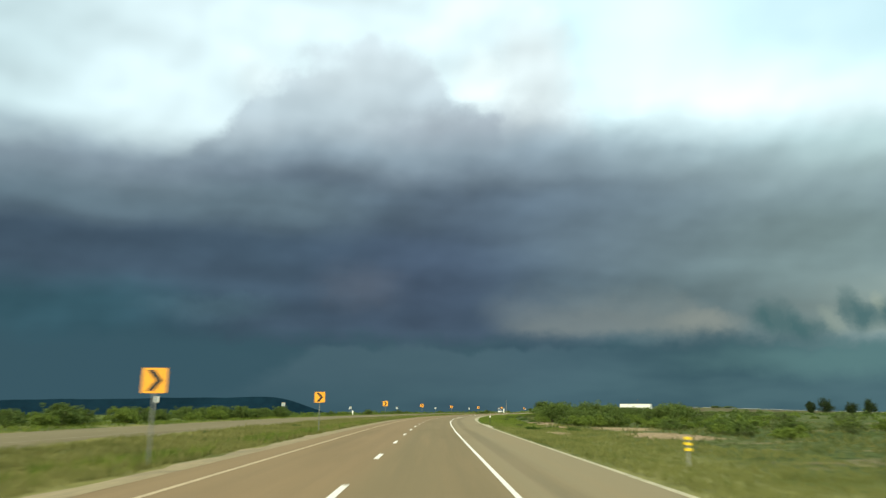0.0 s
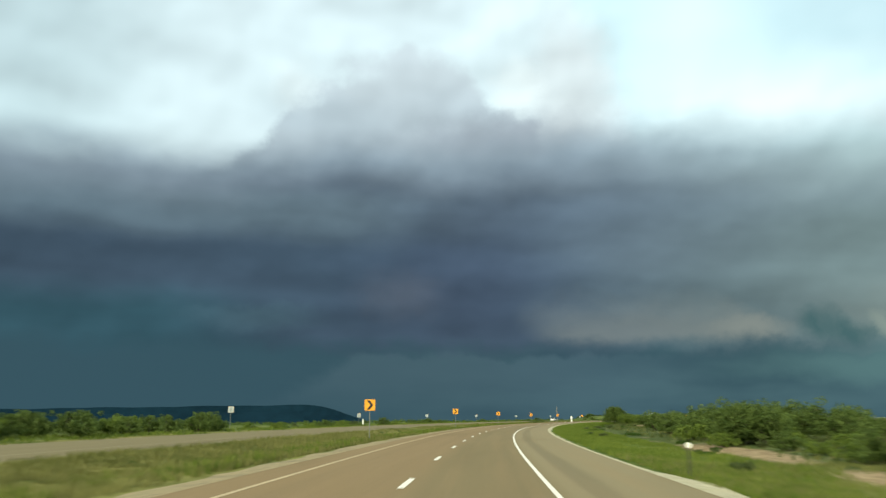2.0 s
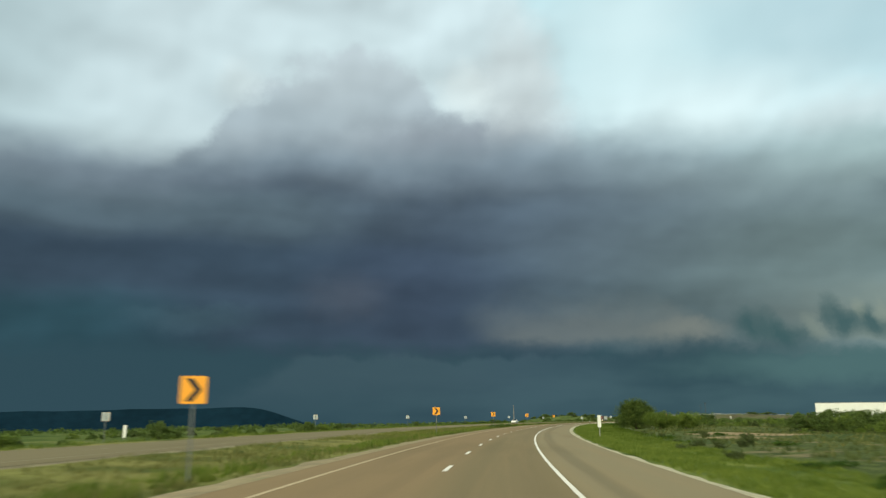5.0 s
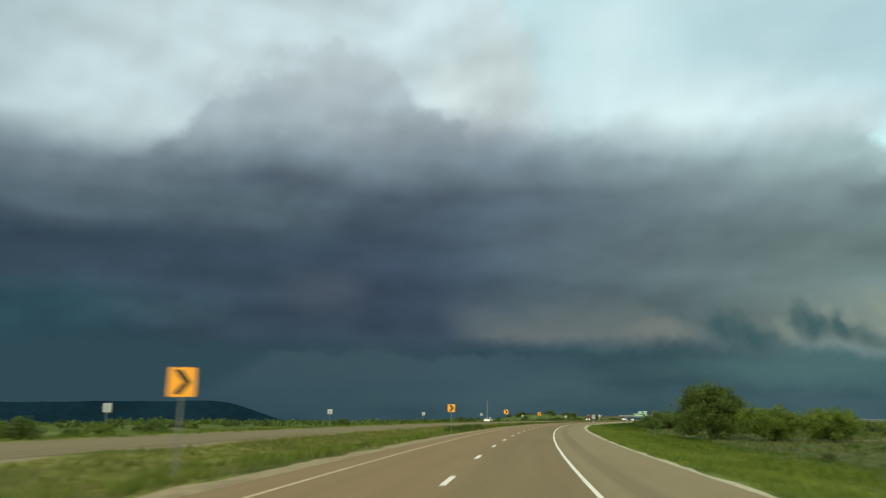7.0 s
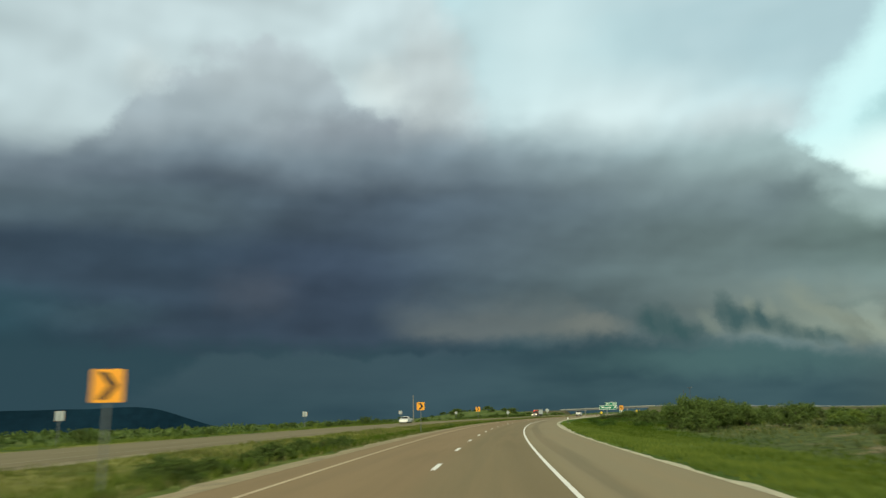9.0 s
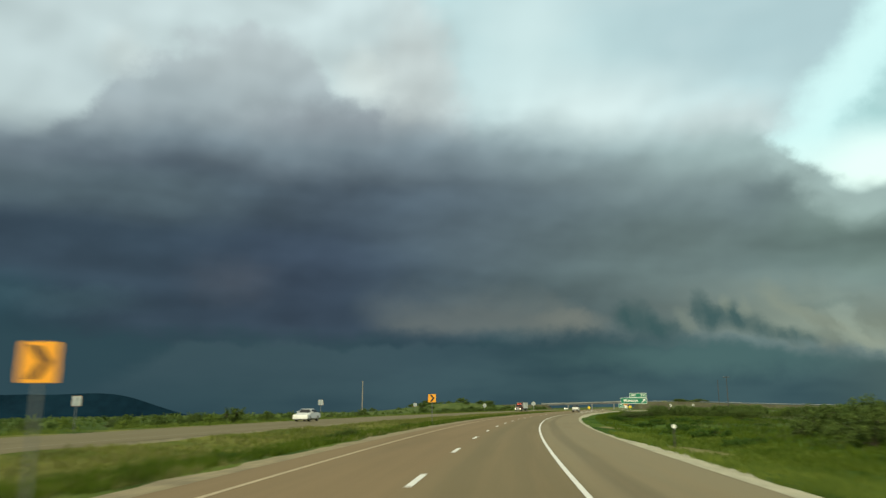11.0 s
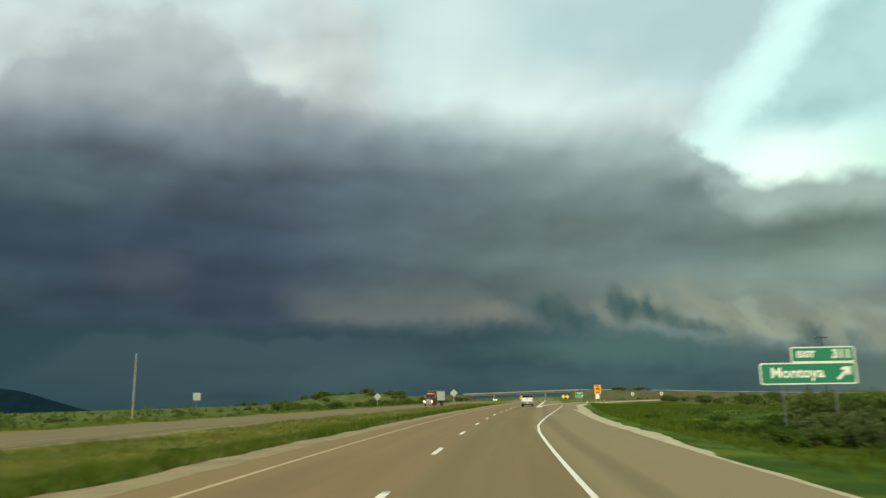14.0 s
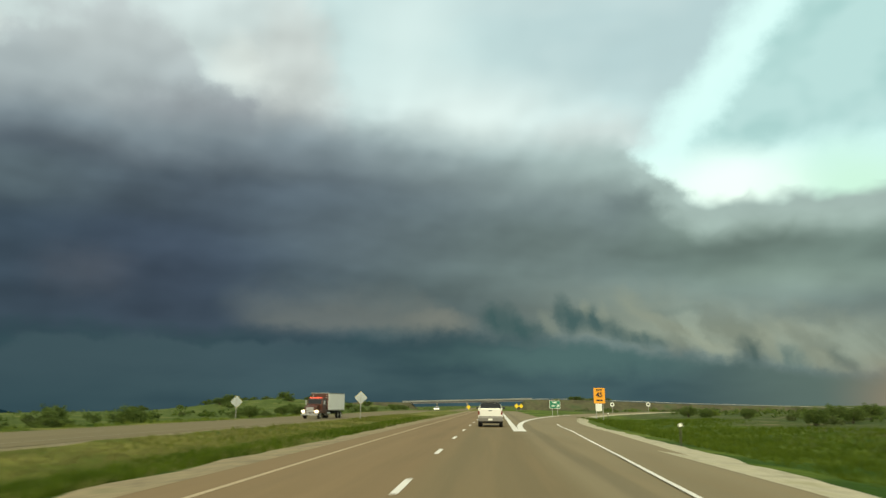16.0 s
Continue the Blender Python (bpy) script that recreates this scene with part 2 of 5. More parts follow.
    # rain below the shelf, with a paler shaft that has a lumpy crest
    rain = n.mix(n.step(cells(12, 3.5, 11.0, 3.0), 0.35, 0.68), (0.038, 0.072, 0.096), (0.060, 0.104, 0.128))
    rain = over_paint(rain, n.step(az0, 8, -20), 1.0, (0.042, 0.082, 0.108))
    crest = n.sub(n.add(4.55, n.mul(off(3.6, 6.0, 41.0, 4.0, 0.5), 2.4)), n.add(el0, n.mul(small_e, 0.5)))
    curtain = n.mul(n.step(crest, -0.22, 0.28), n.mul(n.step(n.add(az1, n.mul(el0, -1.6)), -17.5, -15.0), n.step(az1, 20, 4)))
    rain = over_paint(rain, n.mul(curtain, n.step(el0, -0.5, 3.5)), 0.70, (0.070, 0.112, 0.140))
    rain = over_paint(rain, lump(31.0, 3.6, 9.5, 1.2, 0.8), 0.80, (0.086, 0.150, 0.162))
    rain = over_paint(rain, n.step(az0, 34, 48), 0.75, (0.128, 0.170, 0.160))
    body = n.mix(n.step(n.add(over, n.mul(n.sub(lumps, 0.5), 0.8)), n.add(0.45, n.mul(vague, 0.5)), n.sub(-0.85, n.mul(vague, 0.3))), body, rain)
    body = over_paint(body, n.mul(n.step(az0, 46, 54), n.step(el0, 4.5, 0.3)), 0.7, (0.42, 0.27, 0.18))

    # the storm's upper edge: soft and torn ahead, lumpy and clearer before the bright gap
    top = n.add(17.6, n.add(n.mul(n.step(az, -22, -8), 1.4), n.mul(n.step(az, 2, 11), 1.0)))
    top = n.sub(n.sub(top, n.mul(n.step(az, 14, 29), 1.5)), n.mul(n.step(az1, 33.5, 40.2), 4.0))
    billow = n.math("ABSOLUTE", off(3.0, 2.2, 17.0, 2.0, 0.45))
    sharp = n.step(az1, 30, 36)
    height = n.add(n.sub(el, top), n.add(n.mul(n.sub(puff, 0.5), n.add(2.6, n.mul(sharp, -1.0))), n.mul(billow, n.mul(sharp, 2.2))))
    grey = n.mix(n.step(az, 5, 36), (0.268, 0.312, 0.374), (0.385, 0.465, 0.485))
    grey = lit(grey, n.add(1.0, n.add(n.mul(relief(7, 4.6, 81.0, 1.0, -1.1, 1.0), 0.60), n.mul(relief(3.0, 2.4, 83.0, 0.4, -0.6, 1.0), 0.22))))
    deep = n.mul(n.step(az, 3, 14), n.sub(1.0, sharp))
    front = n.mix(n.step(height, n.sub(-3.4, n.mul(deep, 2.2)), n.add(0.8, n.mul(sharp, -0.9))), body, grey)
    front = n.mix(n.step(height, n.add(-0.6, n.mul(sharp, 0.4)), n.add(2.8, n.mul(sharp, -1.7))), front, bright)

    tone = n.add(0.86, n.add(n.mul(n.step(az0, -4, 14), 0.14), n.mul(n.step(az0, 18, 32), 0.10)))
    front = n.mix(1.0, front, n.vec(n.mul(tone, 0.968), tone, n.mul(tone, n.sub(1.055, n.mul(n.mul(n.step(az0, 6, 22), n.step(el0, 20, 12)), 0.055)))), "MULTIPLY")

    # open, thinly clouded sky overhead and behind
    air = n.node("ShaderNodeTexSky")
    air.sky_type, air.sun_disc = "NISHITA", False
    air.sun_elevation, air.sun_rotation = radians(SUN_HEIGHT), radians(SUN_AZIMUTH)
    open_sky = n.mix(0.62, lit(air.outputs[0], 0.10), n.mix(lumps, (1.02, 0.96, 0.84), (1.32, 1.25, 1.10)))
    away = n.math("MAXIMUM", n.step(n.math("ABSOLUTE", n.sub(az0, 12)), 62, 110), n.step(el0, 33, 52))
    back = n.node("ShaderNodeBackground")
    n.put(back.inputs[0], n.mix(away, front, open_sky))
    back.inputs[1].default_value = SKY_STRENGTH
    out = n.node("ShaderNodeOutputWorld")
    n.t.links.new(back.outputs[0], out.inputs[0])


SKY_STRENGTH = 1.0
paint_sky()
sun = new("sun", bpy.data.lights.new("sun", "SUN"))
sun.data.energy, sun.data.angle, sun.data.color = 2.35, radians(9), (1.0, 0.88, 0.61)
a, h = radians(SUN_AZIMUTH), radians(SUN_HEIGHT)
sun.matrix_world = look((200 * math.sin(a) * math.cos(h), 200 * math.cos(a) * math.cos(h), 200 * math.sin(h)), (0, 0, 0))


# ---------------------------------------------------------------- materials
def material(name, colour, rough=0.6, metal=0.0, vary=0.25, grain=8.0, bump=0.0, stain=None, spot=0.0, glow=0.0, random_tint=0.0):
    """A plain material with grain at two scales, a stain colour and fine relief."""
    m = bpy.data.materials.new(name)
    m.use_nodes = True
    n = Net(m.node_tree)
    where = n.node("ShaderNodeTexCoord").outputs["Object"]
    small, large = n.noise(where, grain, 5.0, 0.6), n.noise(where, grain / 7.0, 3.0)
    dark = tuple(c * (1 - vary) for c in colour)
    light = tuple(min(1.0, c * (1 + vary)) for c in colour)
    base = n.mix(n.step(n.add(n.mul(small, 0.5), n.mul(large, 0.5)), 0.3, 0.7), dark, light)
    if stain:
        base = n.mix(n.mul(n.step(large, 0.52, 0.72), spot), base, stain)
    if random_tint:
        tint = n.node("ShaderNodeObjectInfo").outputs["Random"]
        k = n.add(1 - random_tint / 2, n.mul(tint, random_tint))
        base = n.mix(1.0, base, n.vec(k, k, k), "MULTIPLY")
    shader = n.node("ShaderNodeBsdfPrincipled")
    n.put(shader.inputs["Base Color"], base)
    n.put(shader.inputs["Roughness"], n.add(rough - 0.06, n.mul(small, 0.12)))
    shader.inputs["Metallic"].default_value = metal
    if bump:
        b = n.node("ShaderNodeBump")
        n.put(b.inputs["Strength"], bump)
        n.put(b.inputs["Distance"], 0.02)
        n.put(b.inputs["Height"], small)
        n.put(shader.inputs["Normal"], b.outputs[0])
    if glow:
        n.put(shader.inputs["Emission Color"], colour)
        n.put(shader.inputs["Emission Strength"], glow)
    out = n.node("ShaderNodeOutputMaterial")
    n.t.links.new(shader.outputs[0], out.inputs[0])
    return m


def glass_material(name, colour):
    m = bpy.data.materials.new(name)
    m.use_nodes = True
    shader = m.node_tree.nodes["Principled BSDF"]
    shader.inputs["Base Color"].default_value = (*colour, 1)
    shader.inputs["Roughness"].default_value = 0.06
    shader.inputs["IOR"].default_value = 1.5
    return m


def road_material(name, left, right, side):
    """Worn asphalt: wheel tracks, seams and patches along the road (UV: metres across and along)."""
    m = bpy.data.materials.new(name)
    m.use_nodes = True
    n = Net(m.node_tree)
    uv = n.node("ShaderNodeUVMap")
    uv.uv_map = "metres"
    u, s, _ = n.parts(uv.outputs[0])
    grit = n.noise(n.vec(u, s), 22.0, 4.0, 0.7)
    long_wear = n.noise(n.vec(n.mul(u, 1.4), n.mul(s, 0.035)), 1.0, 4.0, 0.6)
    patch = n.noise(n.vec(n.mul(u, 0.25), n.mul(s, 0.03), 4.0), 1.0, 3.0)
    wander = n.add(u, n.mul(n.sub(long_wear, 0.5), 0.7))
    base = n.mix(n.step(wander, -0.6, 0.9), left, right)
    base = n.mix(n.step(wander, 3.3, 4.2), base, side)
    base = n.mix(n.mul(n.mul(n.step(wander, 4.3, 4.6), n.step(wander, 5.4, 4.9)), 0.55), base, tuple(c * 0.62 for c in side))
    for centre in (-2.75, -0.95, 0.95, 2.75):
        off = n.math("ABSOLUTE", n.sub(wander, centre))
        base = n.mix(n.mul(n.step(off, 0.55, 0.1), 0.10), base, tuple(c * 0.6 for c in right))
    base = n.mix(n.mul(n.step(long_wear, 0.40, 0.72), 0.24), base, tuple(c * 1.3 for c in left))
    base = n.mix(n.mul(n.step(patch, 0.5, 0.7), 0.22), base, tuple(c * 0.65 for c in right))
    k = n.add(0.8, n.mul(grit, 0.4))
    base = n.mix(1.0, base, n.vec(k, k, k), "MULTIPLY")
    shader = n.node("ShaderNodeBsdfPrincipled")
    n.put(shader.inputs["Base Color"], base)
    n.put(shader.inputs["Roughness"], n.add(0.78, n.mul(patch, 0.2)))
    shader.inputs["Specular IOR Level"].default_value = 0.25
    b = n.node("ShaderNodeBump")
    n.put(b.inputs["Strength"], 0.35)
    n.put(b.inputs["Distance"], 0.012)
    n.put(b.inputs["Height"], grit)
    n.put(shader.inputs["Normal"], b.outputs[0])
    out = n.node("ShaderNodeOutputMaterial")
    n.t.links.new(shader.outputs[0], out.inputs[0])
    return m


BARE = ((268.0, 29.0, 9.0, 7.5), (252.0, 24.0, 5.0, 4.0), (118.0, 17.5, 13.0, 2.2), (60.0, 21.0, 9.0, 3.5), (83.0, 22.6, 9.0, 3.0), (93.0, 16.6, 7.0, 2.2), (71.0, 13.8, 6.0, 1.3))
SANDY = ((445.5, 10.2, 3.2, 1.3), (409.0, 10.5, 5.0, 1.6))


def ground_material():
    """Verge grass, median grass and dry scrub land by the distance from the road (attribute across)."""
    m = bpy.data.materials.new("grassland")
    m.use_nodes = True
    n = Net(m.node_tree)
    spot = n.node("ShaderNodeAttribute")
    spot.attribute_name = "across"
    u = spot.outputs["Fac"]
    where = n.node("ShaderNodeTexCoord").outputs["Object"]
    tuft, mid, wide = n.noise(where, 1.6, 6.0, 0.7), n.noise(where, 0.16, 4.0, 0.6), n.noise(where, 0.035, 3.0)
    edge = n.add(u, n.mul(n.sub(mid, 0.5), 9.0))
    far_on = n.node("ShaderNodeAttribute")
    far_on.attribute_name = "along"
    late = n.mul(n.step(far_on.outputs["Fac"], 210, 450), n.sub(1.0, n.mul(n.step(far_on.outputs["Fac"], 555, 625), 0.6)))
    lush = n.mix(n.step(mid, 0.36, 0.66), (0.072, 0.112, 0.022), (0.185, 0.222, 0.055))
    lush = n.mix(n.mul(late, 0.85), lush, n.mix(n.step(mid, 0.40, 0.62), (0.027, 0.072, 0.004), (0.085, 0.138, 0.012)))
    dry = n.mix(n.step(mid, 0.34, 0.62), (0.095, 0.110, 0.030), (0.245, 0.230, 0.080))
    meadow = n.mix(n.step(mid, 0.36, 0.64), (0.092, 0.122, 0.016), (0.200, 0.205, 0.045))
    sage = n.mix(n.step(tuft, 0.35, 0.65), (0.044, 0.068, 0.020), (0.118, 0.140, 0.046))
    sage = n.mix(n.mul(n.step(mid, 0.55, 0.66), 0.75), sage, (0.25, 0.20, 0.125))
    sage = n.mix(n.mul(n.step(wide, 0.46, 0.62), 0.75), sage, (0.048, 0.080, 0.022))
    olive = n.mix(n.step(mid, 0.38, 0.62), (0.105, 0.118, 0.034), (0.250, 0.235, 0.098))
    lush = n.mix(n.mul(n.step(far_on.outputs["Fac"], 112, 45), 0.75), lush, olive)
    reach = n.sub(edge, n.mul(n.step(far_on.outputs["Fac"], 340, 450), 12.0))
    base = n.mix(n.step(reach, 13.5, 17.0), lush, sage)
    # bare reddish earth in the scrub
    for along, across, la, lu in BARE:
        p = n.mul(n.sub(far_on.outputs["Fac"], along), 1 / la)
        q = n.mul(n.sub(u, across), 1 / lu)
        bare = n.step(n.add(n.add(n.mul(p, p), n.mul(q, q)), n.mul(n.sub(mid, 0.5), 2.5)), 1.3, 0.5)
        base = n.mix(n.mul(bare, 0.85), base, n.mix(n.step(tuft, 0.35, 0.65), (0.27, 0.19, 0.115), (0.42, 0.32, 0.21)))
    # dry sandy spots in the verge grass
    for along, across, la, lu in SANDY:
        p = n.mul(n.sub(far_on.outputs["Fac"], along), 1 / la)
        q = n.mul(n.sub(u, across), 1 / lu)
        bare = n.step(n.add(n.add(n.mul(p, p), n.mul(q, q)), n.mul(n.sub(tuft, 0.5), 3.0)), 1.4, 0.3)
        base = n.mix(n.mul(bare, 0.8), base, n.mix(n.step(tuft, 0.35, 0.65), (0.20, 0.175, 0.075), (0.37, 0.31, 0.165)))
    near_side = n.step(edge, -12.5, -8.5)
    median = n.mix(n.mul(n.step(wide, 0.45, 0.60), 0.35), dry, lush)
    median = n.mix(n.mul(late, 0.85), median, n.mix(near_side, meadow, lush))
    base = n.mix(n.step(edge, -3.0, -9.0), base, median)
    base = n.mix(n.step(edge, -28.0, -31.0), base, n.mix(0.5, sage, lush))
    k = n.add(0.55, n.mul(tuft, 0.9))
    base = n.mix(1.0, base, n.vec(k, k, k), "MULTIPLY")
    shader = n.node("ShaderNodeBsdfPrincipled")
    n.put(shader.inputs["Base Color"], base)
    shader.inputs["Roughness"].default_value = 0.95
    shader.inputs["Specular IOR Level"].default_value = 0.1
    b = n.node("ShaderNodeBump")
    n.put(b.inputs["Strength"], 0.9)
    n.put(b.inputs["Distance"], 0.25)
    n.put(b.inputs["Height"], tuft)
    n.put(shader.inputs["Normal"], b.outputs[0])
    out = n.node("ShaderNodeOutputMaterial")
    n.t.links.new(shader.outputs[0], out.inputs[0])
    return m


def leaf_material(name, dark, light, patch=1.3):
    m = bpy.data.materials.new(name)
    m.use_nodes = True
    n = Net(m.node_tree)
    one = n.node("ShaderNodeNewGeometry").outputs["Random Per Island"]
    whole = n.node("ShaderNodeObjectInfo").outputs["Random"]
    where = n.node("ShaderNodeTexCoord").outputs["Object"]
    spot = n.step(n.noise(where, patch, 3.0, 0.6), 0.34, 0.66)
    base = n.mix(n.add(n.mul(one, 0.48), n.add(n.mul(whole, 0.14), n.mul(spot, 0.38))), dark, light)
    shader = n.node("ShaderNodeBsdfPrincipled")
    n.put(shader.inputs["Base Color"], base)
    shader.inputs["Roughness"].default_value = 0.7
    shader.inputs["Specular IOR Level"].default_value = 0.15
    thin = n.node("ShaderNodeBsdfTranslucent")
    n.put(thin.inputs[0], base)
    both = n.node("ShaderNodeMixShader")
    both.inputs[0].default_value = 0.3
    n.t.links.new(shader.outputs[0], both.inputs[1])
    n.t.links.new(thin.outputs[0], both.inputs[2])
    out = n.node("ShaderNodeOutputMaterial")
    n.t.links.new(both.outputs[0], out.inputs[0])
    return m


ASPHALT = road_material("worn_asphalt", (0.222, 0.159, 0.084), (0.188, 0.148, 0.078), (0.235, 0.196, 0.116))
ASPHALT_FAR = road_material("pale_asphalt", (0.178, 0.150, 0.082), (0.168, 0.143, 0.078), (0.188, 0.160, 0.090))
GROUND = ground_material()
GRAVEL = material("pale_gravel", (0.44, 0.405, 0.285), 0.95, vary=0.35, grain=5.0, bump=0.6, stain=(0.20, 0.19, 0.08), spot=0.6)
WHITE_PAINT = material("road_paint_white", (0.80, 0.78, 0.72), 0.7, vary=0.12, grain=6.0, stain=(0.5, 0.44, 0.36), spot=0.45)
WORN_PAINT = material("worn_pale_paint", (0.235, 0.205, 0.130), 0.85, vary=0.25, grain=5.0, stain=(0.18, 0.155, 0.09), spot=0.8)
YELLOW_PAINT = material("road_paint_yellow", (0.47, 0.38, 0.24), 0.75, vary=0.2, grain=5.0, stain=(0.30, 0.21, 0.12), spot=0.6)
SIGN_ORANGE = material("sign_amber_sheeting", (0.86, 0.36, 0.02), 0.45, vary=0.05, grain=9.0)
SIGN_YELLOW = material("sign_yellow_sheeting", (0.85, 0.60, 0.03), 0.45, vary=0.05, grain=9.0)
SIGN_GREEN = material("sign_green_sheeting", (0.004, 0.19, 0.105), 0.5, vary=0.06, grain=9.0)
SIGN_WHITE = material("sign_white_sheeting", (0.80, 0.81, 0.78), 0.5, vary=0.05, grain=9.0)
SIGN_BLACK = material("sign_black", (0.012, 0.010, 0.010), 0.6, vary=0.1)
SIGN_BACK = material("sign_aluminium_back", (0.42, 0.46, 0.48), 0.5, 0.25, vary=0.15, grain=4.0)
STEEL = material("galvanised_steel", (0.36, 0.36, 0.35), 0.55, 0.5, vary=0.2, grain=14.0)
DULL_STEEL = material("dull_steel_post", (0.16, 0.17, 0.17), 0.65, 0.3, vary=0.2, grain=14.0)
DARK_STEEL = material("dark_steel_post", (0.06, 0.055, 0.05), 0.7, 0.3, vary=0.2)
REFLECTOR = material("white_reflector", (0.9, 0.9, 0.86), 0.3, vary=0.03)
CONCRETE = material("bridge_concrete", (0.27, 0.28, 0.275), 0.9, vary=0.2, grain=0.8, bump=0.2, stain=(0.26, 0.25, 0.24), spot=0.5)
GIRDER = material("girder_paint", (0.16, 0.16, 0.17), 0.7, vary=0.25, grain=0.9)
EARTH = material("embankment_earth", (0.078, 0.074, 0.036), 0.95, vary=0.45, grain=0.5, bump=0.5, stain=(0.050, 0.075, 0.024), spot=0.95)
# The dark blue of far haze is painted into the mesa's base colour.
MESA = material("haze_blue_mesa", (0.007, 0.021, 0.036), 1.0, vary=0.25, grain=0.02)
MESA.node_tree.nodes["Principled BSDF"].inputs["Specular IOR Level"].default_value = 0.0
GRAVEL_TAN = material("tan_gravel", (0.270, 0.220, 0.125), 0.95, vary=0.40, grain=3.0, bump=0.6, stain=(0.17, 0.16, 0.075), spot=0.75)
GRAVEL_DULL = material("dusty_gravel", (0.24, 0.205, 0.125), 0.95, vary=0.35, grain=5.0, bump=0.6, stain=(0.15, 0.14, 0.06), spot=0.7)
BARK = material("mesquite_bark", (0.075, 0.058, 0.042), 0.95, vary=0.4, grain=9.0, bump=0.7)
DARK_POLE = material("dark_pole_wood", (0.070, 0.066, 0.062), 0.9, vary=0.3, grain=4.0, bump=0.4)
WOOD_POLE = material("weathered_pole_wood", (0.26, 0.23, 0.20), 0.9, vary=0.3, grain=4.0, bump=0.4)
LEAF = leaf_material("mesquite_leaf", (0.040, 0.076, 0.016), (0.158, 0.212, 0.056))
LEAF_TREE = leaf_material("tall_mesquite_leaf", (0.022, 0.052, 0.010), (0.150, 0.200, 0.046), 0.9)
LEAF_LIGHT = leaf_material("spring_leaf", (0.070, 0.120, 0.018), (0.210, 0.270, 0.055))
LEAF_DEEP = leaf_material("weed_leaf", (0.026, 0.072, 0.010), (0.100, 0.165, 0.030))
LEAF_DARK = leaf_material("far_tree_leaf", (0.016, 0.030, 0.012), (0.050, 0.075, 0.028))
LEAF_SAGE = leaf_material("sage_leaf", (0.050, 0.078, 0.024), (0.148, 0.178, 0.066))
GRASS = leaf_material("grass_blade", (0.050, 0.098, 0.012), (0.225, 0.270, 0.050), 0.30)
GRASS_OLIVE = leaf_material("olive_grass_blade", (0.092, 0.118, 0.028), (0.265, 0.265, 0.095), 0.30)
GRASS_LUSH = leaf_material("lush_grass_blade", (0.028, 0.066, 0.004), (0.128, 0.172, 0.018), 0.25)
GRASS_MEADOW = leaf_material("meadow_grass_blade", (0.080, 0.115, 0.014), (0.230, 0.240, 0.052), 0.25)
GRASS_SAGE = leaf_material("sage_grass_blade", (0.048, 0.075, 0.020), (0.152, 0.178, 0.058), 0.25)
GRASS_DRY = leaf_material("dry_grass_blade", (0.082, 0.102, 0.024), (0.280, 0.268, 0.100), 0.25)
CAR_WHITE = material("white_car_paint", (0.78, 0.78, 0.76), 0.22, vary=0.03, grain=2.0, stain=(0.6, 0.56, 0.5), spot=0.3)
CAR_TAN = material("grey_lower_paint", (0.165, 0.158, 0.150), 0.4, vary=0.1, grain=3.0)
CAR_BROWN = material("rust_brown_cab_paint", (0.075, 0.026, 0.016), 0.35, vary=0.15, grain=3.0)
DARK_PLASTIC = material("dark_plastic", (0.018, 0.018, 0.019), 0.5, vary=0.2)
RUBBER = material("tyre_rubber", (0.015, 0.015, 0.015), 0.85, vary=0.3, grain=20.0)
CHROME = material("dull_chrome", (0.50, 0.50, 0.50), 0.28, 0.9, vary=0.1)
GLASS = glass_material("tinted_glass", (0.010, 0.012, 0.014))
TAIL_RED = material("tail_light_red", (0.16, 0.014, 0.012), 0.25, vary=0.05)
HEADLAMP = material("lit_headlamp", (1.0, 0.84, 0.58), 0.3, vary=0.0, glow=2.6)
MARKER_LIT = material("lit_red_marker", (1.0, 0.10, 0.06), 0.3, vary=0.0, glow=2.5)


# ---------------------------------------------------------------- building helpers
def part(name, bm, mat, parent=None, label="", smooth=False):
    """Links a bmesh as one mesh object under a thing or a part."""
    me = bpy.data.meshes.new(name)
    bmesh.ops.recalc_face_normals(bm, faces=bm.faces)
    bm.to_mesh(me)
    bm.free()
    me.materials.append(mat)
    if smooth:
        me.polygons.foreach_set("use_smooth", [True] * len(me.polygons))
    ob = new(name, me)
    ob.parent = parent
    return tagged(ob, label)


def thing(name, m, label, category, group="", kind=""):
    ob = new(name)
    ob.empty_display_size = 0.3
    ob.matrix_world = m
    return tagged(ob, label, category, group, kind)


def block(x0, x1, y0, y1, z0, z1, bevel=0.0, bm=None):
    bm = bm or bmesh.new()
    v = [bm.verts.new((x, y, z)) for x in (x0, x1) for y in (y0, y1) for z in (z0, z1)]
    fs = [bm.faces.new([v[i] for i in q]) for q in ((0, 1, 3, 2), (4, 6, 7, 5), (0, 4, 5, 1), (2, 3, 7, 6), (0, 2, 6, 4), (1, 5, 7, 3))]
    if bevel:
        bmesh.ops.bevel(bm, geom=list({e for f in fs for e in f.edges}), offset=bevel, segments=2, affect="EDGES", profile=0.6)
    return bm


def plate(outline, y0, y1, bevel=0.0, bm=None):
    """An outline in x, z, given thickness from y0 to y1."""
    bm = bm or bmesh.new()
    front = [bm.verts.new((x, y0, z)) for x, z in outline]
    back = [bm.verts.new((x, y1, z)) for x, z in outline]
    bm.faces.new(front)
    bm.faces.new(back[::-1])
    k = len(outline)
    for i in range(k):
        bm.faces.new((front[i], front[(i + 1) % k], back[(i + 1) % k], back[i]))
    if bevel:
        bmesh.ops.bevel(bm, geom=bm.edges[:], offset=bevel, segments=2, affect="EDGES")
    return bm


